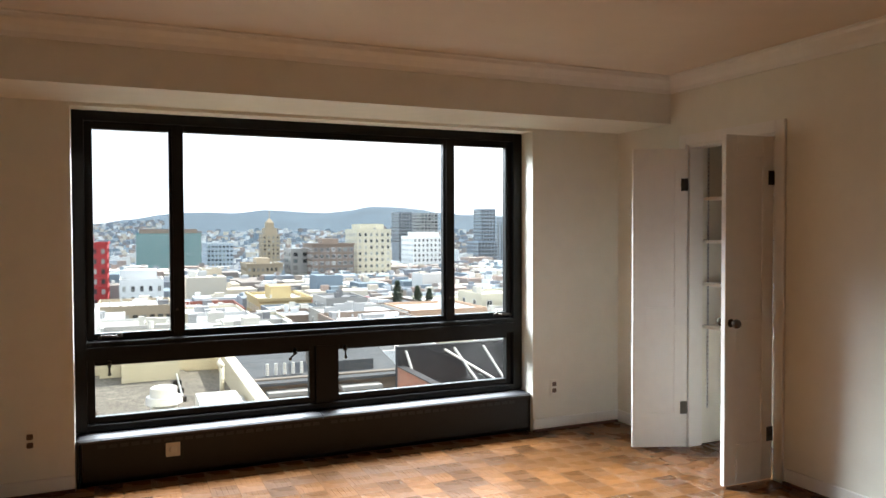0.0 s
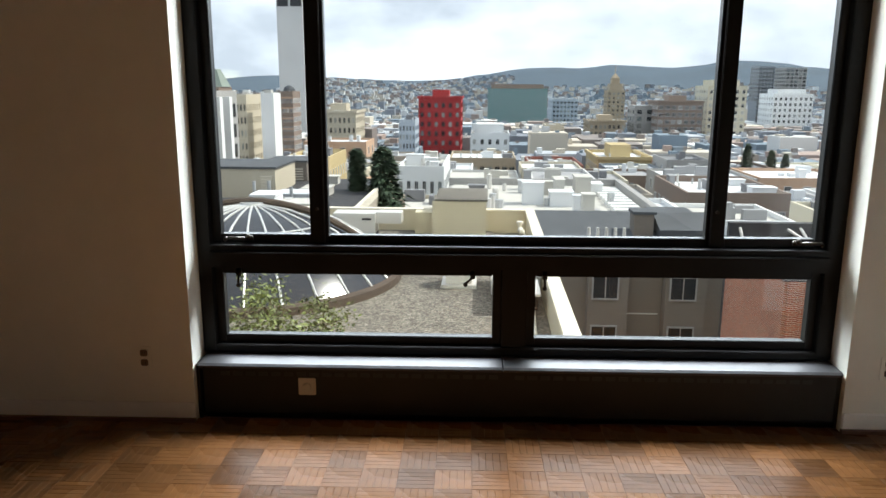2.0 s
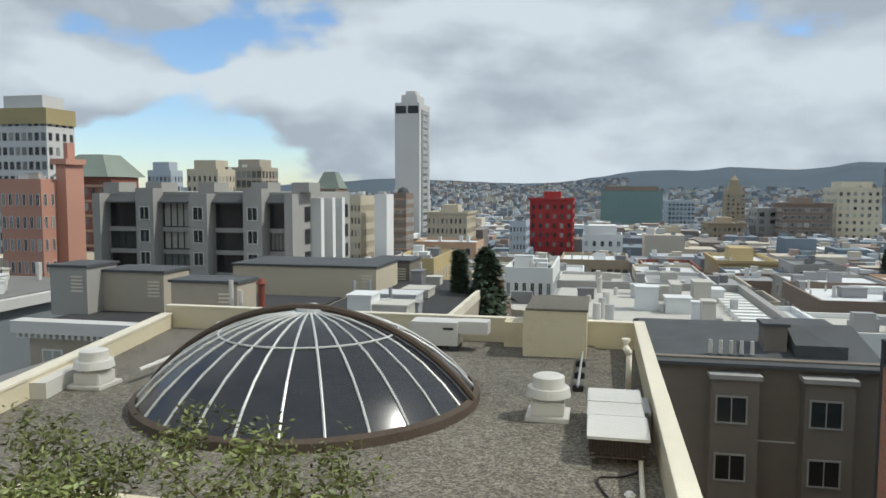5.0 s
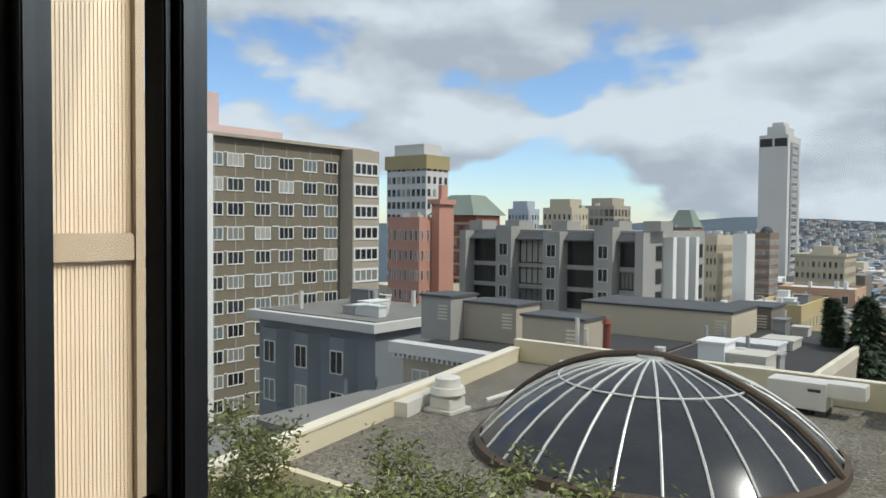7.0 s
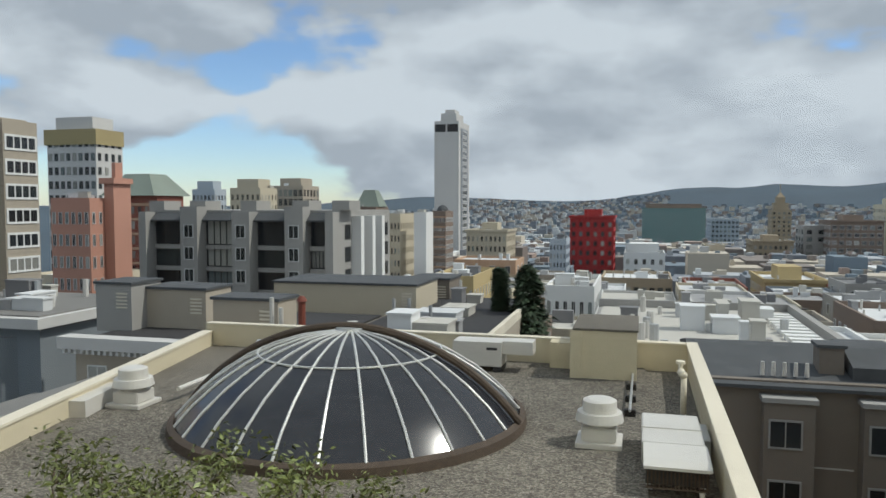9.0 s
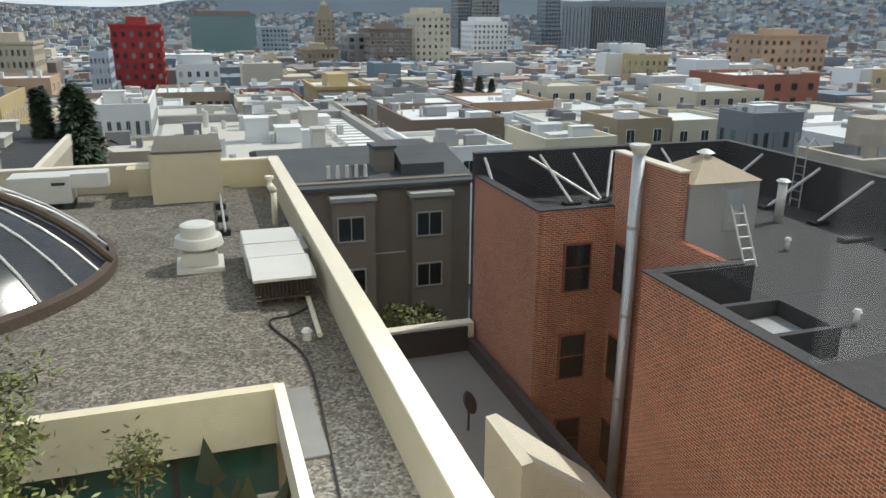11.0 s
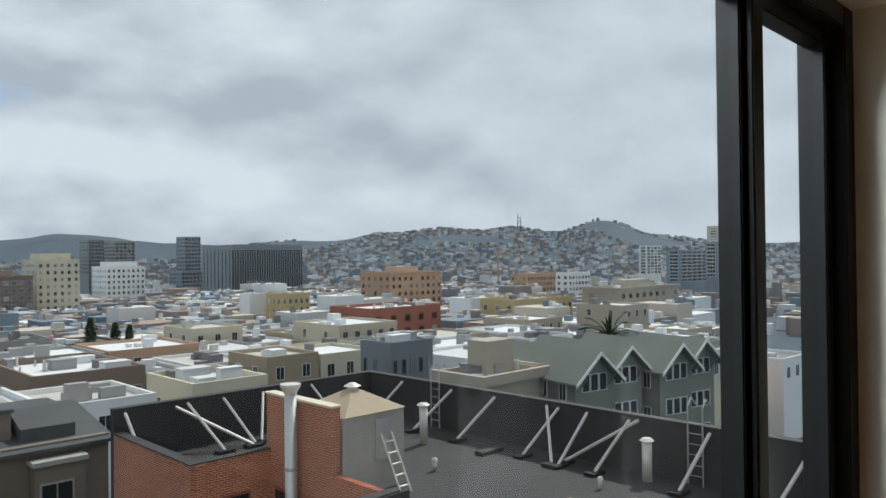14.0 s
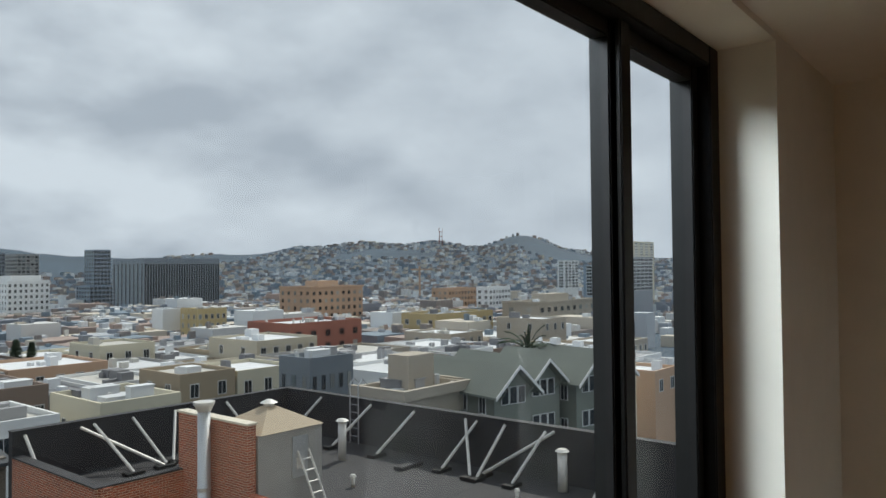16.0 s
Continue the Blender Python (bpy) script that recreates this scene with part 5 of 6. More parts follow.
tower(68.6, 94.8, 796.5, 60, -11.9, 'pale glass office block', 'pale_blue', 10, 7, 0.6, '')
tower(131.4, 150.4, 838.7, 25, -3.0, 'stepped stone tower with a spire', 'tan', 14, 4, 0.4, 'spire')
tower(25.7, 33.8, 328.2, 16, -15.0, 'cream stone apartment house', 'cream_stone', 8, 4, 0.45, '')
tower(53.4, 71.9, 393.7, 25, -16.0, 'tan stone office block', 'tan', 6, 8, 0.5, 'cornice')
tower(77.5, 87.8, 400.5, 20, -8.5, 'grey concrete slab building with few windows', 'grey', 10, 2, 0.4, '')
tower(86.4, 108.8, 386.7, 25, -5.8, 'brown brick office block with a window grid', 'brown', 10, 7, 0.6, 'cornice')
tower(117.2, 137.4, 409.6, 26, 1.9, 'cream apartment tower with white windows', 'cream', 12, 6, 0.42, 'step')
tower(185.4, 210.8, 502.5, 26, -3.1, 'white stepped office tower', 'white', 13, 8, 0.45, 'step')
tower(326.6, 345.3, 941.7, 30, 25.1, 'dark blue glass tower far off', 'dark_glass', 16, 5, 0.8, '')
tower(372.1, 397.4, 977.5, 37, 24.6, 'grey concrete office tower far off', 'grey', 14, 5, 0.6, '')
tower(407.0, 427.1, 855.0, 23, 27.7, 'slim blue glass tower far off', 'blue_glass', 18, 5, 0.8, '')
tower(381.9, 408.6, 810.9, 32, -13.0, 'blue glass lower block', 'blue_glass', 10, 6, 0.8, '')
tower(359.6, 440.2, 656.4, 60, 14.2, 'striped dark office slab', 'dark_glass', 1, 30, 0.7, 'fins')
tower(159.5, 167.6, 277.0, 8, -13.4, 'white blank party wall building', 'white', 5, 0, 0.4, '')
tower(164.6, 178.0, 260.5, 12, -13.1, 'tan apartment building with fire escapes', 'ochre', 5, 5, 0.45, 'clutter')
tower(231.1, 264.8, 270.9, 23, -6.1, 'peach stone building with a cornice', 'peach', 5, 9, 0.45, 'cornice')
tower(127.1, 153.1, 157.1, 19, -12.5, 'red brick hall with a white roof', 'red_brick', 2, 5, 0.35, 'clutter')
tower(204.0, 238.3, 171.3, 17, -14.4, 'ochre low building with roof tanks', 'ochre', 3, 9, 0.45, 'clutter')
tower(372.7, 402.3, 303.1, 14, -10.6, 'pink masonry office block', 'peach', 4, 9, 0.5, '')
tower(382.5, 406.1, 277.8, 10, -9.7, 'white office block with a window grid', 'white', 4, 7, 0.6, '')
tower(244.5, 289.2, 154.1, 17, -11.3, 'beige stone apartment building', 'beige', 4, 9, 0.45, 'cornice')
tower(787.6, 820.1, 459.8, 10, 11.1, 'white banded tower far off', 'white', 9, 4, 0.7, '')
tower(718.5, 775.0, 379.6, 17, 5.2, 'grey blue glass office tower', 'blue_glass', 9, 5, 0.8, '')
tower(684.5, 732.5, 324.3, 13, 12.0, 'dark glass office tower', 'dark_glass', 9, 5, 0.8, '')
tower(925.5, 989.4, 435.7, 17, 36.4, 'cream tower with a flat top', 'cream', 8, 4, 0.5, '')
tower(-9.8, 7.8, 194.3, 22, -17.0, 'brown arcaded building with a balustrade', 'tan', 2, 9, 0.6, 'clutter')
tower(10.1, 22.8, 173.7, 22, -16.6, 'dark red building with arched windows', 'brick_dark', 2, 6, 0.35, 'clutter')
tower(28.8, 42.3, 191.6, 24, -16.3, 'yellow stone building with arched windows', 'ochre', 2, 9, 0.5, 'cornice')
tower(44.5, 59.9, 181.9, 20, -17.6, 'grey stone building with a red roof edge', 'grey', 2, 9, 0.5, 'redroof')
tower(-33.4, -25.9, 116.4, 18, -10.0, 'yellow low building with roof sheds', 'ochre', 3, 8, 0.3, 'clutter')
tower(24.5, 37.0, 89.0, 18, -11.1, 'brown stone apartment house with bay windows', 'brown', 3, 6, 0.5, 'clutter')
tower(-13.5, -6.4, 108.9, 20, -10.3, 'white flat-roofed low building', 'white', 3, 6, 0.4, 'clutter')
tower(60.1, 67.4, 70.7, 6, -9.2, 'grey clapboard flat-roofed house', 'grey_blue', 3, 5, 0.4, 'clutter')
tower(33.8, 42.3, 70.1, 11, -10.9, 'cream low building with roof shed', 'cream', 3, 5, 0.4, 'clutter')
tower(44.5, 52.9, 40.7, 6, -8.4, 'beige house with a cornice', 'beige', 3, 5, 0.4, 'cornice')

tower(-161.7, -152.3, 246.0, 8, 7.4, 'pale blue glass tower behind the apartments', 'pale_blue', 8, 6, 0.6, 'step')
tower(-134.7, -123.4, 227.0, 12, 7.3, 'cream stepped apartment tower', 'cream_stone', 6, 6, 0.4, 'step')
tower(-139.5, -126.8, 267.0, 15, 9.0, 'banded beige tower with a stepped top', 'beige', 7, 6, 0.75, 'step')
tower(-74.5, -68.3, 188.0, 10, 1.0, 'brown masonry building with a tall roof', 'brown', 6, 4, 0.4, 'hip')
tower(-80.1, -78.4, 98.0, 4, 5.4, 'salmon stucco stair tower with a low hip', 'pink', 1, 0, 0.4, 'cornice')

# slab apartment building with projecting end bays
TAKEN.append((-85, 20, -58, 90))
slab = thing("apartment_slab", (-72, 54, -30), "olive brown apartment slab with rows of white-framed windows", "building")
part("wall", boxes((-80, 14, -34, -64, 64.4, 9.0)), "olive", slab)
part("roof_edge", boxes((-80.5, 13.5, 9.001, -63.4, 69.2, 9.35)), "beige", slab)
part("end_bay", boxes((-80, 64.41, -34, -61.9, 69.0, 9.0)), "beige", slab)
part("end_bay", boxes((-64, 30, -34, -62.6, 44.0, 8.9)), "beige", slab)
part("pier", boxes((-64, 44.01, -34, -62.4, 45.4, 8.95)), "white", slab)
me = window_mesh(1.9, 1.25, "white", "pane", 2)
bandme = window_mesh(3.8, 1.25, "white", "pane", 3)
for r in range(12):
    z = 6.1 - r * 2.57
    for y in (46.6, 49.2, 52.75, 56.0, 59.5, 62.8):
        piece("window", me, slab, (-63.99, y, z), math.pi / 2)
        if r < 10:
            part("joint_strip", boxes((-63.99, y - 0.06, z + 1.37, -63.94, y + 0.06, z + 2.45)), "beige", slab)
    piece("window", bandme, slab, (-61.89, 66.7, z), math.pi / 2)
    for y in (33.6, 39.5):
        piece("window", bandme, slab, (-62.59, y, z), math.pi / 2)
    for y0_, y1_ in ((47.8, 48.1), (50.4, 51.6), (53.9, 54.9), (57.1, 58.4), (60.6, 61.7)):
        part("string_course", boxes((-63.99, y0_, z + 1.3, -63.93, y1_, z + 1.42)), "white", slab)
part("penthouse", boxes((-78, 42, 9.36, -67, 58, 10.6)), "pale_pink", slab)
part("lift_house", boxes((-74, 44.5, 10.61, -68, 50, 14.2)), "pale_pink", slab, "pale pink lift house")
for k in range(5):
    bm = bmesh.new()
    rod(bm, (-73 + k, 45, 14.2), (-73 + k, 45, 15.4), 0.06, 5)
    part("aerial", bm, "steel", slab)


slab.location += Vector((-1.8, -1.5, 1.25))

# grey modern apartment block with glazed bays
mod = thing("apartment_block", (-52, 100, -30), "grey concrete apartment block with glazed bays and slanted glass tops", "building")
part("wall", boxes((-67, 92, -34, -38.2, 112, 0.0)), "grey", mod)
for k, x in enumerate((-67, -60.5, -52.7, -45.0, -39.3)):
    part("pier", boxes((x, 89.6, -34, x + (1.1 if k in (0, 4) else 2.6), 91.99, -0.4 + (0.9 if k % 2 else 0.2))), "grey", mod)
    part("stair_head", boxes((x, 92, 0.01, x + 2.4, 96, 1.3)), "grey", mod)
for x, w in ((-65.8, 5.2), (-57.8, 5.0), (-50.0, 4.9), (-42.3, 2.9)):
    for r in range(6):
        z = -4.6 - r * 3.0
        me = window_mesh(w - 0.3, 2.2 if r else 3.6, "dark", "pane", 4)
        piece("window", me, mod, (x + w / 2, 91.95, z), 0)
        part("spandrel", boxes((x, 91.4, z - 0.75, x + w, 91.99, z - 0.15)), "grey", mod)
    bm = bmesh.new()
    prism(bm, [(91.98, -0.3), (90.6, -1.3), (90.6, -1.5), (91.98, -1.5)], x, x + w)
    part("slanted_glazing", bm, "slate", mod)
me = window_mesh(1.3, 1.6, "white", "pane_dark", 1)
for r in range(6):
    for x in (-59.2, -51.4, -43.7):
        piece("window", me, mod, (x, 89.59, -3.6 - r * 3.0))
    for y in (94.5, 98, 103, 106, 110):
        piece("window", window_mesh(1.6, 1.8, "dark", "pane_dark", 1), mod, (-38.19, y, -3.8 - r * 3.0), math.pi / 2)
for y in (96, 100.5, 104.5):
    part("fin_wall", boxes((-38.19, y, -34, -36.8, y + 1.2, -0.8)), "white", mod)

mod.location += Vector((0, -1.0, 0.7))

# blue-grey corner house
bh = thing("corner_house", (-45, 47, -30), "blue grey bay-windowed corner house with a heavy cornice", "building")
part("wall", boxes((-52, 42, -34, -38, 54, -7.4)), "grey_blue", bh)
part("cornice", boxes((-52.8, 41.2, -7.399, -37.4, 54, -6.7)), "pale_stone", bh)
part("roof", boxes((-52, 42, -6.699, -38, 54, -6.6)), "grey_roof", bh)
for k, x in enumerate((-51.2, -47.2, -43)):
    bm = bmesh.new()
    vs = [[bm.verts.new((px, py, z)) for px, py in ((x, 42), (x + 0.7, 41.25), (x + 2.4, 41.25), (x + 3.1, 42))] for z in (-34, -8.1)]
    for i in range(4):
        bm.faces.new((vs[0][i], vs[0][(i + 1) % 4], vs[1][(i + 1) % 4], vs[1][i]))
    bm.faces.new(vs[1])
    part("bay", bm, "grey_blue", bh)
    for r in range(4):
        piece("window", window_mesh(1.3, 1.7, "white", "pane", 1), bh, (x + 1.55, 41.24, -10.9 - r * 3.3))
clutter(bh, -51, 43, -39, 53, -6.6, 8, 6)
bh.location += Vector((-1.2, -1.0, 0.5))
# cornice building with dark roof
cb = thing("cornice_house", (-28, 42, -30), "cream house with a bracketed white cornice and dark roof", "building")
part("wall", boxes((-32, 36, -34, -18, 50, -6.9)), "beige", cb)
part("roof", boxes((-32, 36.3, -6.899, -18, 50, -6.5)), "black_roof", cb)
part("cornice", boxes((-32.6, 35.2, -6.899, -23.8, 36.28, -6.2)), "pale_stone", cb)
for k in range(22):
    part("bracket", boxes((-32.4 + k * 0.4, 35.4, -7.2, -32.22 + k * 0.4, 35.99, -6.91)), "white", cb)
for r in range(3):
    for x in (-30.5, -28, -25.5):
        piece("window", window_mesh(1.2, 1.8, "white", "pane", 1), cb, (x, 35.99, -9.8 - r * 3.3))
part("blank_wall", boxes((-23.7, 35.5, -34, -12, 36.2, -5.9)), "shed_roof", cb)
for x0_, x1_, y0_, y1_, z0_, z1_, m_, lab in ((-23.2, -19.2, 36.5, 38.8, -6.49, -3.9, "beige", "beige louvred roof hut"), (-33.4, -30.8, 39.5, 42.5, -6.6, -3.6, "grey", "grey metal roof hut with a low hip top"), (-31.0, -26.5, 41, 44, -6.49, -4.0, "beige", "beige roof stair house with louvres"), (-27.5, -16, 52, 58, -9, -4.6, "cream_stone", "cream stepped roof block"), (-19.0, -15.5, 60, 64, -9.0, -4.9, "taupe", "dark brown roof hut")):
    h_ = thing("roof_hut", ((x0_ + x1_) / 2, (y0_ + y1_) / 2, z0_), lab, "roof hut")
    part("body", boxes((x0_, y0_, z0_, x1_, y1_, z1_)), m_, h_)
    part("lid", boxes((x0_ - 0.12, y0_ - 0.12, z1_ + 0.001, x1_ + 0.12, y1_ + 0.12, z1_ + 0.16)), "slate", h_)
    for k in range(5):
        part("louvre", boxes((x1_ - 1.1, y0_ - 0.05, z1_ - 1.5 + k * 0.22, x1_ - 0.3, y0_ - 0.002, z1_ - 1.4 + k * 0.22)), "coping", h_)
st = thing("roof_stack", (-12.9, 26.3, -6), "rust red metal stack beside grey pipes", "stack")
bm = bmesh.new()
cyl(bm, -12.9, 26.3, -9, -2.4, 0.14, seg=12)
cyl(bm, -12.9, 26.3, -2.4, -2.2, 0.22, 0.1, seg=12)
part("tube", bm, "red_rust", st)
for x, h_ in ((-13.8, -2.7), (-14.2, -2.3)):
    bm = bmesh.new()
    cyl(bm, x, 26.3, -9, h_, 0.09, seg=10)
    part("pipe", bm, "galv", st)
solid("mid_roofs", boxes((-24, 18, -34, -9.3, 35.4, -6.4), (-34, 18, -34, -24.2, 35.0, -9.5)), "grey_roof", "dark flat roofs of lower houses", "building")
lb = thing("low_block", (-13, 42, -30), "pale long low building with a black roof", "building")
part("wall", boxes((-17.9, 37, -34, -8.2, 62, -6.6)), "beige", lb)
part("roof", boxes((-17.6, 37.3, -6.599, -8.5, 61.7, -6.5)), "black_roof", lb)
part("parapet", boxes((-8.5, 37, -6.599, -8.2, 62, -6.0), (-17.9, 37, -6.599, -8.51, 37.29, -6.1)), "coping", lb)
for k in range(5):
    piece("window", window_mesh(1.2, 1.5, "dark", "pane_dark", 1), lb, (-8.19, 40 + k * 4, -9.0), math.pi / 2)
clutter(lb, -17, 38, -9, 61, -6.5, 9, 8)

# taupe house with shingle roof beyond the parapet
th_ = thing("taupe_house", (8, 38, -30), "taupe stucco house with bays and a grey shingle roof", "building")
part("wall", boxes((2.4, 34, -34, 12.2, 44, -6.2)), "taupe", th_)
bm = bmesh.new()
prism(bm, [(33.6, -6.5), (33.6, -6.35), (39.0, -5.35), (44.4, -6.35), (44.4, -6.5)], 2.2, 12.4)
part("roof", bm, "slate", th_)
part("chimney", boxes((7.6, 35.2, -6.3, 8.6, 36.4, -4.9)), "taupe", th_)
part("chimney_cap", boxes((7.5, 35.1, -4.899, 8.7, 36.5, -4.75)), "slate", th_)
bm = bmesh.new()
prism(bm, [(34.6, -6.2), (34.6, -5.6), (36.5, -5.0), (38.5, -5.0), (38.5, -6.2)], 8.8, 11.0)
part("dormer", bm, "slate", th_)
for x in (5.1, 8.95):
    part("bay", boxes((x, 33.2, -34, x + 2.0, 33.99, -6.95)), "taupe", th_)
    part("bay_cap", boxes((x - 0.1, 33.05, -6.949, x + 2.1, 33.99, -6.75)), "grey", th_)
    for r in range(4):
        piece("window", window_mesh(1.2, 1.15, "grey", "pane_dark", 1), th_, (x + 0.85, 33.19, -8.85 - r * 2.6))
for k in range(5):
    bm = bmesh.new()
    cyl(bm, 5.2 + k * 0.45, 34.6, -6.1, -5.5, 0.1, 0.08, 10)
    part("roof_vent", bm, "galv", th_)
part("drain_line", boxes((7.2, 33.95, -9.9, 8.8, 33.995, -9.84)), "galv", th_)

# flat white-grey hall roof behind
fh = thing("flat_hall", (6, 62, -30), "large flat-roofed building with pale roof and parapet", "building")
part("wall", boxes((-4, 50, -34, 14, 76, -8.8)), "grey", fh)
part("roof", boxes((-3.6, 50.4, -8.799, 13.4, 75.6, -8.7)), "roof_light", fh)
part("parapet", boxes((13.41, 50, -8.799, 14, 76, -8.0), (-4, 75.61, -8.799, 13.4, 76, -8.0), (-4, 50, -8.799, 13.4, 50.39, -8.3)), "grey", fh)
clutter(fh, -3, 52, 12, 74, -8.7, 11, 14)
for k in range(12):
    part("skylight_row", boxes((10.5, 53 + k * 1.6, -8.699, 12.8, 53.9 + k * 1.6, -8.3)), "white", fh)


# gabled shingle houses
def gable_house(x, y, w, d, eave, ridge):
    g = thing("gabled_house", (x, y, -30), "sage grey shingled house with white-trimmed gables", "building", "gabled houses")
    part("wall", boxes((x - w / 2, y, -34, x + w / 2, y + d, eave)), "green_grey", g)
    bm = bmesh.new()
    prism(bm, [(x - w / 2, eave), (x, ridge - 0.25), (x + w / 2, eave)], y, y + d, "y")
    part("gable_wall", bm, "green_grey", g)
    for s in (-1, 1):
        bm = bmesh.new()
        prism(bm, [(x, ridge), (x + s * (w / 2 + 0.6), eave - 0.35), (x + s * (w / 2 + 0.6), eave - 0.55), (x, ridge - 0.22)], y - 0.9, y + d, "y")
        part("roof_slope", bm, "green_grey", g)
        bm = bmesh.new()
        prism(bm, [(x, ridge + 0.02), (x + s * (w / 2 + 0.65), eave - 0.33), (x + s * (w / 2 + 0.65), eave - 0.62), (x, ridge - 0.28)], y - 1.02, y - 0.905, "y")
        part("bargeboard", bm, "trim", g, "white bargeboard")
        bm = bmesh.new()
        rod(bm, (x + s * w * 0.36, y - 0.05, eave - 0.8), (x + s * w * 0.36, y - 0.85, eave + 0.1), 0.09, 6)
        part("bracket", bm, "green_grey", g)
    for r in range(3):
        for s in (-1, 0, 1):
            piece("window", window_mesh(0.8, 1.4, "white", "pane_dark", 0), g, (x + s * 1.0, y - 0.01, eave - 1.2 - r * 3.2))
    for r in range(3):
        for k in range(3):
            piece("window", window_mesh(0.8, 1.4, "white", "pane_dark", 1), g, (x - w / 2 - 0.01, y + 1.5 + k * 2.5, eave - 2.0 - r * 3.2), -math.pi / 2)
    return g


for x, y, w in ((53.7, 36.3, 4.4), (59.1, 36.6, 4.4), (63.8, 34.1, 4.4), (68.6, 34.2, 4.4)):
    gable_house(x, y, w, 12, -8.9, -6.7).rotation_euler.z = radians(-12)
    TAKEN.append((x - 4, y - 3, x + 4, y + 12))


# trees
def conifer(x, y, base, top, rad, seed, label):
    rr = random.Random(seed)
    t = thing("tree", (x, y, base), label, "tree", "city trees")
    bm = bmesh.new()
    rod(bm, (x, y, base), (x, y, top - 0.3), 0.35, 8, 0.04)
    part("trunk", bm, "bark", t)
    v, f = [], []
    H = top - base
    for k in range(5200):
        h = rr.random() ** 0.8
        lobes = 0.75 + 0.35 * math.sin(h * 23) * rr.random() + 0.2 * rr.random()
        rmax = rad * (1 - h) ** 0.7 * lobes + 0.15
        a = rr.uniform(0, 6.283)
        r_ = rmax * rr.uniform(0.45, 1.0) * (0.8 + 0.25 * math.sin(3 * a + h * 9))
        c = Vector((x + r_ * math.cos(a), y + r_ * math.sin(a), base + H * (0.12 + 0.88 * h) + rr.gauss(0, 0.1)))
        u = Vector((math.cos(a), math.sin(a), rr.uniform(-0.6, 0.2))) * rr.uniform(0.3, 0.7)
        w = Vector((-math.sin(a), math.cos(a), rr.uniform(-0.5, 0.5))) * rr.uniform(0.12, 0.24)
        n = len(v)
        v += [c - w, c + u * 0.5 - w * 0.5, c + u, c + w]
        f.append((n, n + 1, n + 2, n + 3))
    data_part("crown", v, f, "leaf_dark", t)


conifer(-8.0, 53.5, -15, -3.1, 3.4, 1, "dark green conifer rising between the roofs")
conifer(-10.2, 54.6, -14, -3.4, 0.9, 2, "slim dark green conifer between the roofs")
conifer(58.6, 169, -34, -11.0, 4.2, 3, "dark green columnar city tree")
conifer(64.6, 171, -34, -12.6, 3.8, 4, "dark green columnar city tree")
conifer(67.8, 171, -34, -13.4, 2.8, 6, "dark green columnar city tree")
bush = thing("tree", (7.6, 29.5, -28), "round green leafy tree below the taupe house", "tree", "city trees")
bm = bmesh.new()
rod(bm, (7.6, 29.5, -30), (7.6, 29.5, -12.4), 0.2, 8, 0.08)
part("trunk", bm, "bark", bush)
v, f = [], []
rr = random.Random(9)
for k in range(4500):
    d_ = Vector((rr.gauss(0, 1), rr.gauss(0, 1), rr.gauss(0, 1))).normalized()
    q = 0.75 + 0.35 * noise.noise(d_ * 2.3)
    c = Vector((7.6, 29.5, -12.2)) + Vector((d_.x * 2.3, d_.y * 2.0, d_.z * 1.5)) * q * rr.uniform(0.75, 1.02)
    u = Vector((rr.gauss(0, 1), rr.gauss(0, 1), rr.gauss(0, 1))).normalized() * 0.14
    w = u.cross(d_).normalized() * 0.06
    n = len(v)
    v += [c - u, c + w, c + u, c - w]
    f.append((n, n + 1, n + 2, n + 3))
data_part("crown", v, f, "leaf", bush)
palm = thing("palm_tree", (69.5, 45, -20), "green fan palm above the gabled roofs", "palm")
bm = bmesh.new()
rod(bm, (69.5, 45, -20), (69.5, 45, -7.6), 0.35, 8, 0.3)
part("trunk", bm, "bark", palm)
for k in range(46):
    a, e = rr.uniform(0, 6.283), rr.uniform(-0.5, 1.3)
    bm = bmesh.new()
    prev = Vector((69.5, 45, -7.6))
    dr = Vector((math.cos(a) * math.cos(e), math.sin(a) * math.cos(e), math.sin(e)))
    for j in range(6):
        nx = prev + dr * 0.62
        side = dr.cross(Vector((0, 0, 1))).normalized() * (0.28 * (1 - j / 6.5))
        for s in (-1, 1):
            bm.faces.new([bm.verts.new(q) for q in (prev, prev + side * s + dr * 0.25 - Vector((0, 0, 0.15)), nx + side * s * 0.6 + dr * 0.2 - Vector((0, 0, 0.12)), nx)])
        prev = nx
        dr = (dr + Vector((0, 0, -0.24))).normalized()
    part("frond", bm, "leaf_dark", palm)

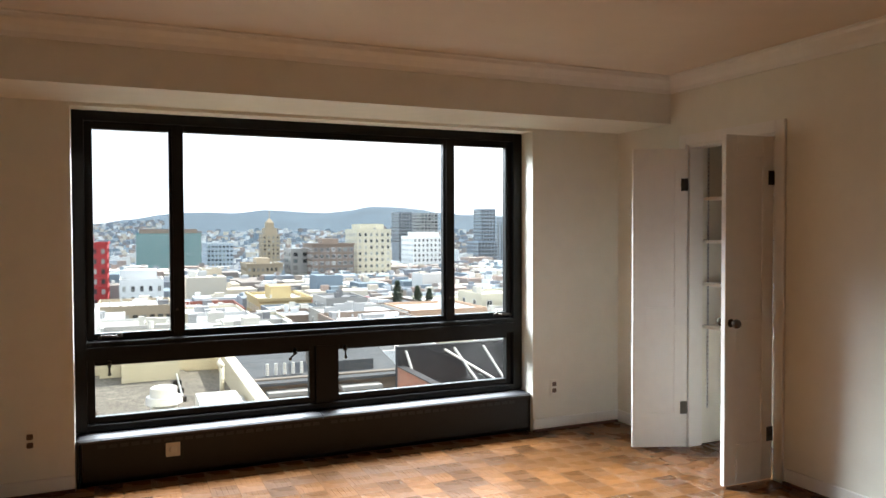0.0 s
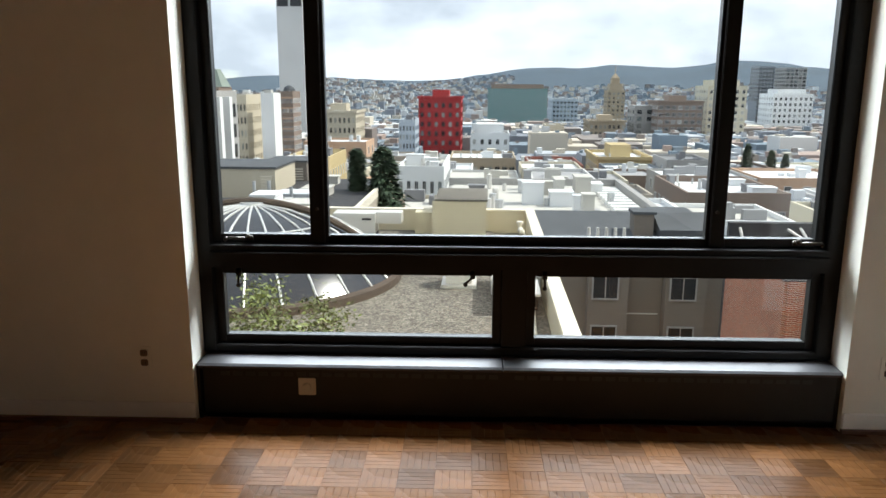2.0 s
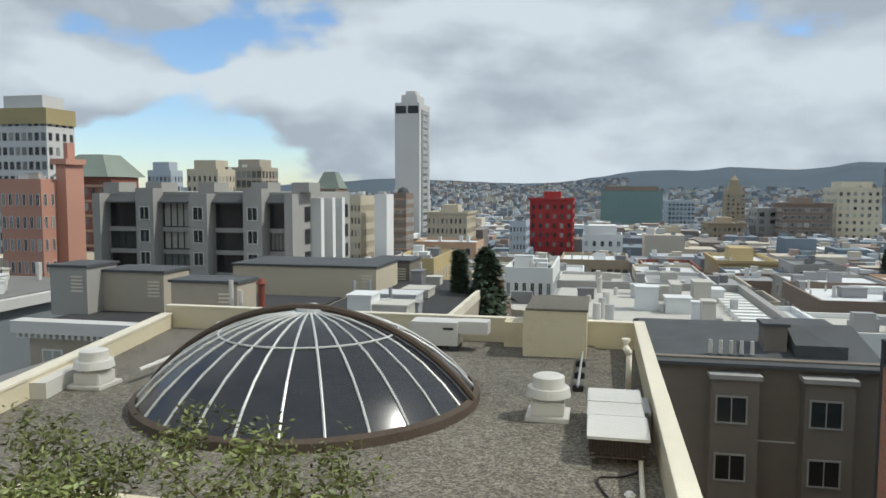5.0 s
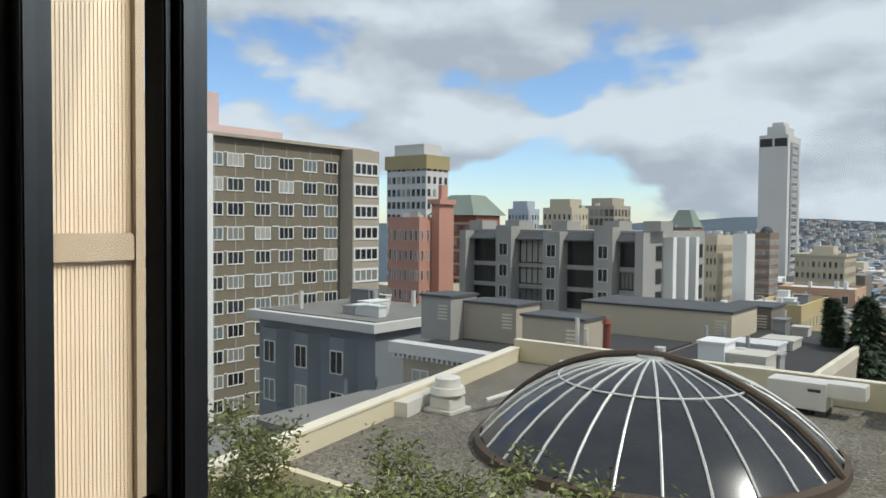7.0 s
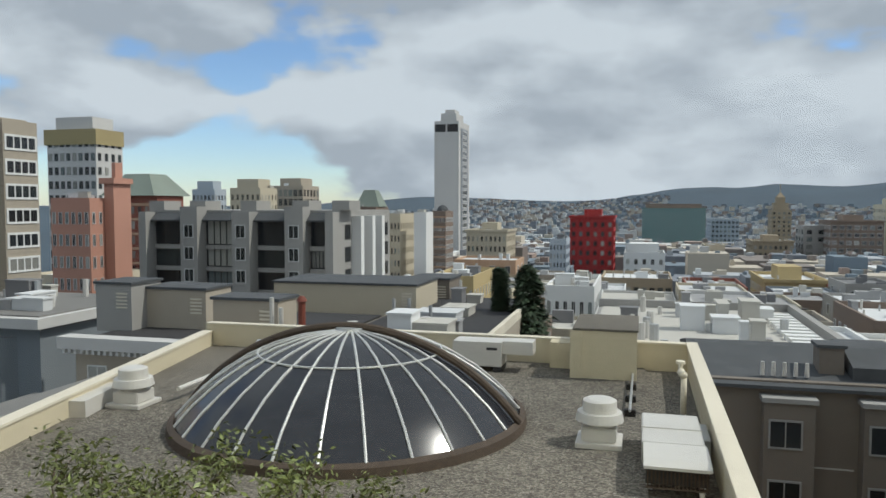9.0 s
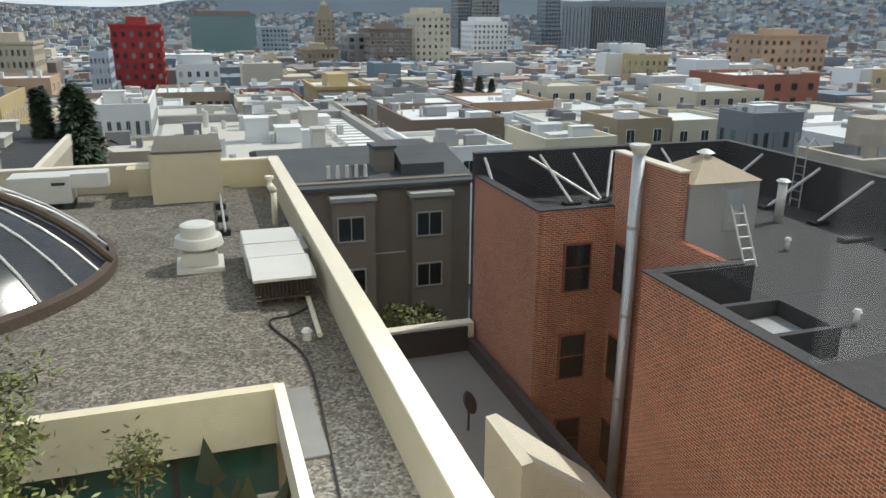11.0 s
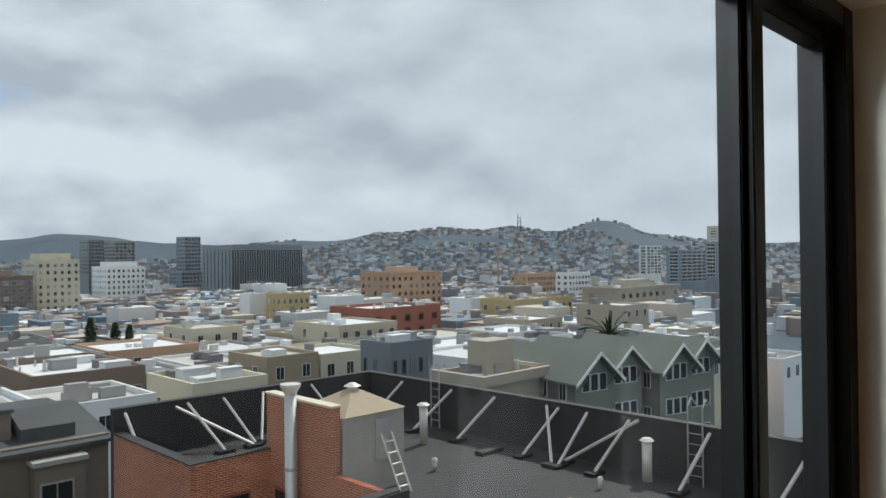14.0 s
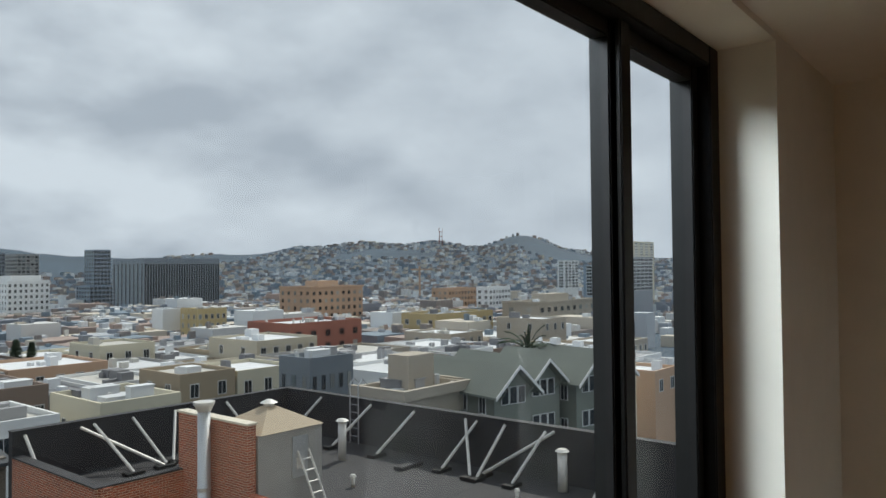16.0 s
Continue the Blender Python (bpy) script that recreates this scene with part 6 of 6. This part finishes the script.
# generic low city blocks
FILL_WALLS = ("cream_stone", "white", "grey", "beige", "tan", "pale_stone", "peach", "brown", "grey_blue", "white", "cream")
rr = random.Random(77)
far_v, far_f = [], []
yb = 46.0
while yb < 560:
    dpt = rr.uniform(10, 17) * (1 + yb / 900)
    xb = -60 - yb * 0.42
    while xb < 40 + yb * 1.75 and xb < 480:
        w = rr.uniform(7, 15) * (1 + yb / 700)
        x0, x1, y0, y1 = xb, xb + w - 0.4, yb, yb + dpt - rr.uniform(0.5, 3)
        xb += w + (6 if rr.random() < 0.12 else 0)
        if any(x0 < b[2] and x1 > b[0] and y0 < b[3] and y1 > b[1] for b in TAKEN) or (x0 < 30 and yb < 60):
            continue
        r_ = math.hypot(x0, y0)
        top = -10.5 - 9.5 * min(1, max(0, (r_ - 60) / 170)) - 4.0 * min(1, max(0, (r_ - 250) / 300)) + rr.uniform(-1.6, 1.3) + (rr.uniform(2, 6) if rr.random() < 0.10 and r_ > 130 else 0)
        base = land_z(r_, math.degrees(math.atan2(x0, y0))) - 4
        m_ = FILL_WALLS[rr.randrange(len(FILL_WALLS))]
        if r_ > 210:
            box_faces(far_v, far_f, x0, y0, base, x1, y1, top)
            for k in range(3):
                cw, cx, cy = rr.uniform(1, 3.5), rr.uniform(x0, x1 - 4), rr.uniform(y0, y1 - 4)
                box_faces(far_v, far_f, cx, cy, top, cx + cw, cy + cw, top + rr.uniform(0.6, 2.4))
            continue
        t = thing("town_house", ((x0 + x1) / 2, (y0 + y1) / 2, base), "flat-roofed town building with plain walls and roof clutter", "building", "town buildings")
        v, f = [], []
        box_faces(v, f, x0, y0, base, x1, y1, top - 0.6)
        for a in ((x0, y0, x1, y0 + 0.3), (x0, y1 - 0.3, x1, y1), (x0, y0 + 0.3, x0 + 0.3, y1 - 0.3), (x1 - 0.3, y0 + 0.3, x1, y1 - 0.3)):
            box_faces(v, f, a[0], a[1], top - 0.6, a[2], a[3], top)
        data_part("wall", v, f, m_, t)
        v, f = [], []
        box_faces(v, f, x0 + 0.3, y0 + 0.3, top - 0.6, x1 - 0.3, y1 - 0.3, top - 0.52)
        data_part("roof", v, f, "roof_light", t)
        if r_ < 260:
            me = window_mesh(1.2, 1.7, "white", "pane_dark", 1)
            n = max(1, int(w / 3.2))
            for k in range(n):
                piece("window", me, t, (x0 + (k + 0.5) * (x1 - x0) / n, y0 - 0.01, top - 3.2))
            sx, tr_ = (x0 - 0.01, -math.pi / 2) if x0 > 0 else (x1 + 0.01, math.pi / 2)
            for k in range(2):
                piece("window", me, t, (sx, y0 + (k + 0.6) * (y1 - y0) / 2.2, top - 3.2), tr_)
        v, f = [], []
        for k in range(rr.randrange(2, 6) if r_ < 350 else 2):
            cw, cd, ch = rr.uniform(0.6, 2.8), rr.uniform(0.6, 2.4), rr.uniform(0.4, 1.9)
            cx, cy = rr.uniform(x0 + 0.6, x1 - 3.2), rr.uniform(y0 + 0.6, y1 - 3.0)
            box_faces(v, f, cx, cy, top - 0.52, cx + cw, cy + cd, top - 0.5 + ch)
        data_part("roof_clutter", v, f, "roof_light", t)
    yb += dpt + (9 if rr.random() < 0.3 else 1.5)

tagged(new("town_blocks", data_mesh("town_blocks", far_v, far_f, "houses")), "countless low flat-roofed city blocks", "buildings", "", "stuff")

# far houses, uncountable
verts, faces = [], []
rr = random.Random(31)
for k in range(15000):
    r = 480 + 3400 * rr.random() ** 0.75
    az = rr.uniform(-40, 84)
    if az < 30 and r > (3500 if -14 < az < 2 else 2600):
        continue
    if r > 2900 and noise.noise((az * 0.11, r * 0.0012, 9)) > 0.12:
        continue
    x, y = r * math.sin(radians(az)), r * math.cos(radians(az))
    z = land_z(r, az)
    w, d_ = rr.uniform(5, 12) * (1 + r / 6000), rr.uniform(6, 14)
    h = rr.uniform(6, 12) + (rr.uniform(5, 16) if rr.random() < 0.06 and r < 1500 else 0)
    box_faces(verts, faces, x - w / 2, y - d_ / 2, z - 6, x + w / 2, y + d_ / 2, z + h)
tagged(new("far_houses", data_mesh("far_houses", verts, faces, "houses")), "countless pale far houses spread over the hills", "houses", "", "stuff")
mast = thing("radio_tower", (2718, 2254, land_z(3500, 50.3)), "tall three-legged radio tower on the far hill", "tower")
zb = land_z(3500, 50.3)
for dx, dy in ((-14, 0), (14, 0), (0, 14)):
    bm = bmesh.new()
    rod(bm, (2718 + dx, 2254 + dy, zb - 4), (2718 + dx * 0.6, 2254 + dy * 0.6, zb + 45), 1.6, 6)
    rod(bm, (2718 + dx * 0.6, 2254 + dy * 0.6, zb + 45), (2718 + dx * 0.9, 2254 + dy * 0.9, zb + 85), 1.4, 6, 0.5)
    part("leg", bm, "red_rust", mast)
for h in (20, 45, 66):
    part("cross_bar", boxes((2718 - 11, 2253, zb + h, 2718 + 11, 2255, zb + h + 2.5)), "red_rust", mast)
crane = thing("tower_crane", (585, 514, -50), "orange construction crane in the far city", "crane")
part("mast", boxes((585, 514, -60, 586.5, 515.5, 5)), "peach", crane)
part("jib", boxes((572, 514, 1, 606, 515.2, 2.4)), "peach", crane)

# the street grid stands at a slight angle to the room
TURN = Matrix.Translation((0.1, -0.7, 0)) @ Matrix.Rotation(radians(-1.4), 4, "Z") @ Matrix.Translation((-0.1, 0.7, 0))
OWN = {pier, *(o for o in bpy.data.objects if o.name.startswith("own_"))}
bpy.context.view_layer.update()
for o in [o for o in bpy.data.objects if o.parent is None and o not in INDOORS and o not in OWN]:
    o.matrix_world = TURN @ o.matrix_world

# ---- parquet floor: squares of five fingers, laid crosswise ----
T = 0.155
bed = solid("floor", boxes((RX0, RY0, -0.3, RX1 + 0.55, WALL_Y + 0.2, -0.014)), "dark_wood", "glossy oak parquet floor laid in a basket pattern", "floor", "structure")
M["parquet"], M["parquet_rest"] = parquet_mat(False), parquet_mat(True)


def tile_data(turned, v, f, ox=0.0, oy=0.0, drop=0.0):
    w, g, e = T / 5, 0.0002, 0.0007
    for k in range(5):
        a0, a1 = -T / 2 + k * w + g, -T / 2 + (k + 1) * w - g
        n = len(v)
        q = [(a0, -T / 2 + g), (a1, -T / 2 + g), (a1, T / 2 - g), (a0, T / 2 - g)]
        q2 = [(a0 + e, -T / 2 + g + e), (a1 - e, -T / 2 + g + e), (a1 - e, T / 2 - g - e), (a0 + e, T / 2 - g - e)]
        for (x, y), z in [(p_, -0.012) for p_ in q] + [(p_, -0.0008) for p_ in q] + [(p_, 0.0) for p_ in q2]:
            if turned:
                x, y = y, x
            v.append((ox + x, oy + y, z + drop))
        fs = [(n + 8, n + 9, n + 10, n + 11)]
        for s in (0, 4):
            fs += [(n + s + i, n + s + (i + 1) % 4, n + s + 4 + (i + 1) % 4, n + s + 4 + i) for i in range(4)]
        f += [t_[::-1] for t_ in fs] if turned else fs


tile_meshes = []
for turned in (False, True):
    v, f = [], []
    tile_data(turned, v, f)
    tile_meshes.append(data_mesh("parquet_tile", v, f, "parquet"))
rest_v, rest_f = [], []
rr = random.Random(4)
nx, ny = int((RX1 - RX0) / T) + 1, int((WALL_Y - RY0) / T) + 1
for i in range(nx):
    for j in range(ny):
        x, y = RX0 + (i + 0.5) * T, WALL_Y + 0.03 - (j + 0.5) * T
        if x + T / 2 > RX1 + 0.15 or y - T / 2 < RY0:
            continue
        turned = (i + j) % 2
        dz = -rr.random() * 0.0006
        if -1.75 < x < 1.75 and j < 14:
            p_ = piece("parquet_tile", tile_meshes[turned], bed, (x, y, dz))
            p_.rotation_euler = (rr.uniform(-0.003, 0.003), rr.uniform(-0.003, 0.003), 0)
        else:
            tile_data(turned, rest_v, rest_f, x, y, dz)
for x in (RX1 + 0.2, RX1 + 0.36, RX1 + 0.5):
    for j in range(5):
        tile_data(j % 2, rest_v, rest_f, x, -1.7 + j * T, 0)
ob = new("parquet_rest", data_mesh("parquet_rest", rest_v, rest_f, "parquet_rest"))
hang(ob, bed)
tagged(ob, "", "", "", "stuff")
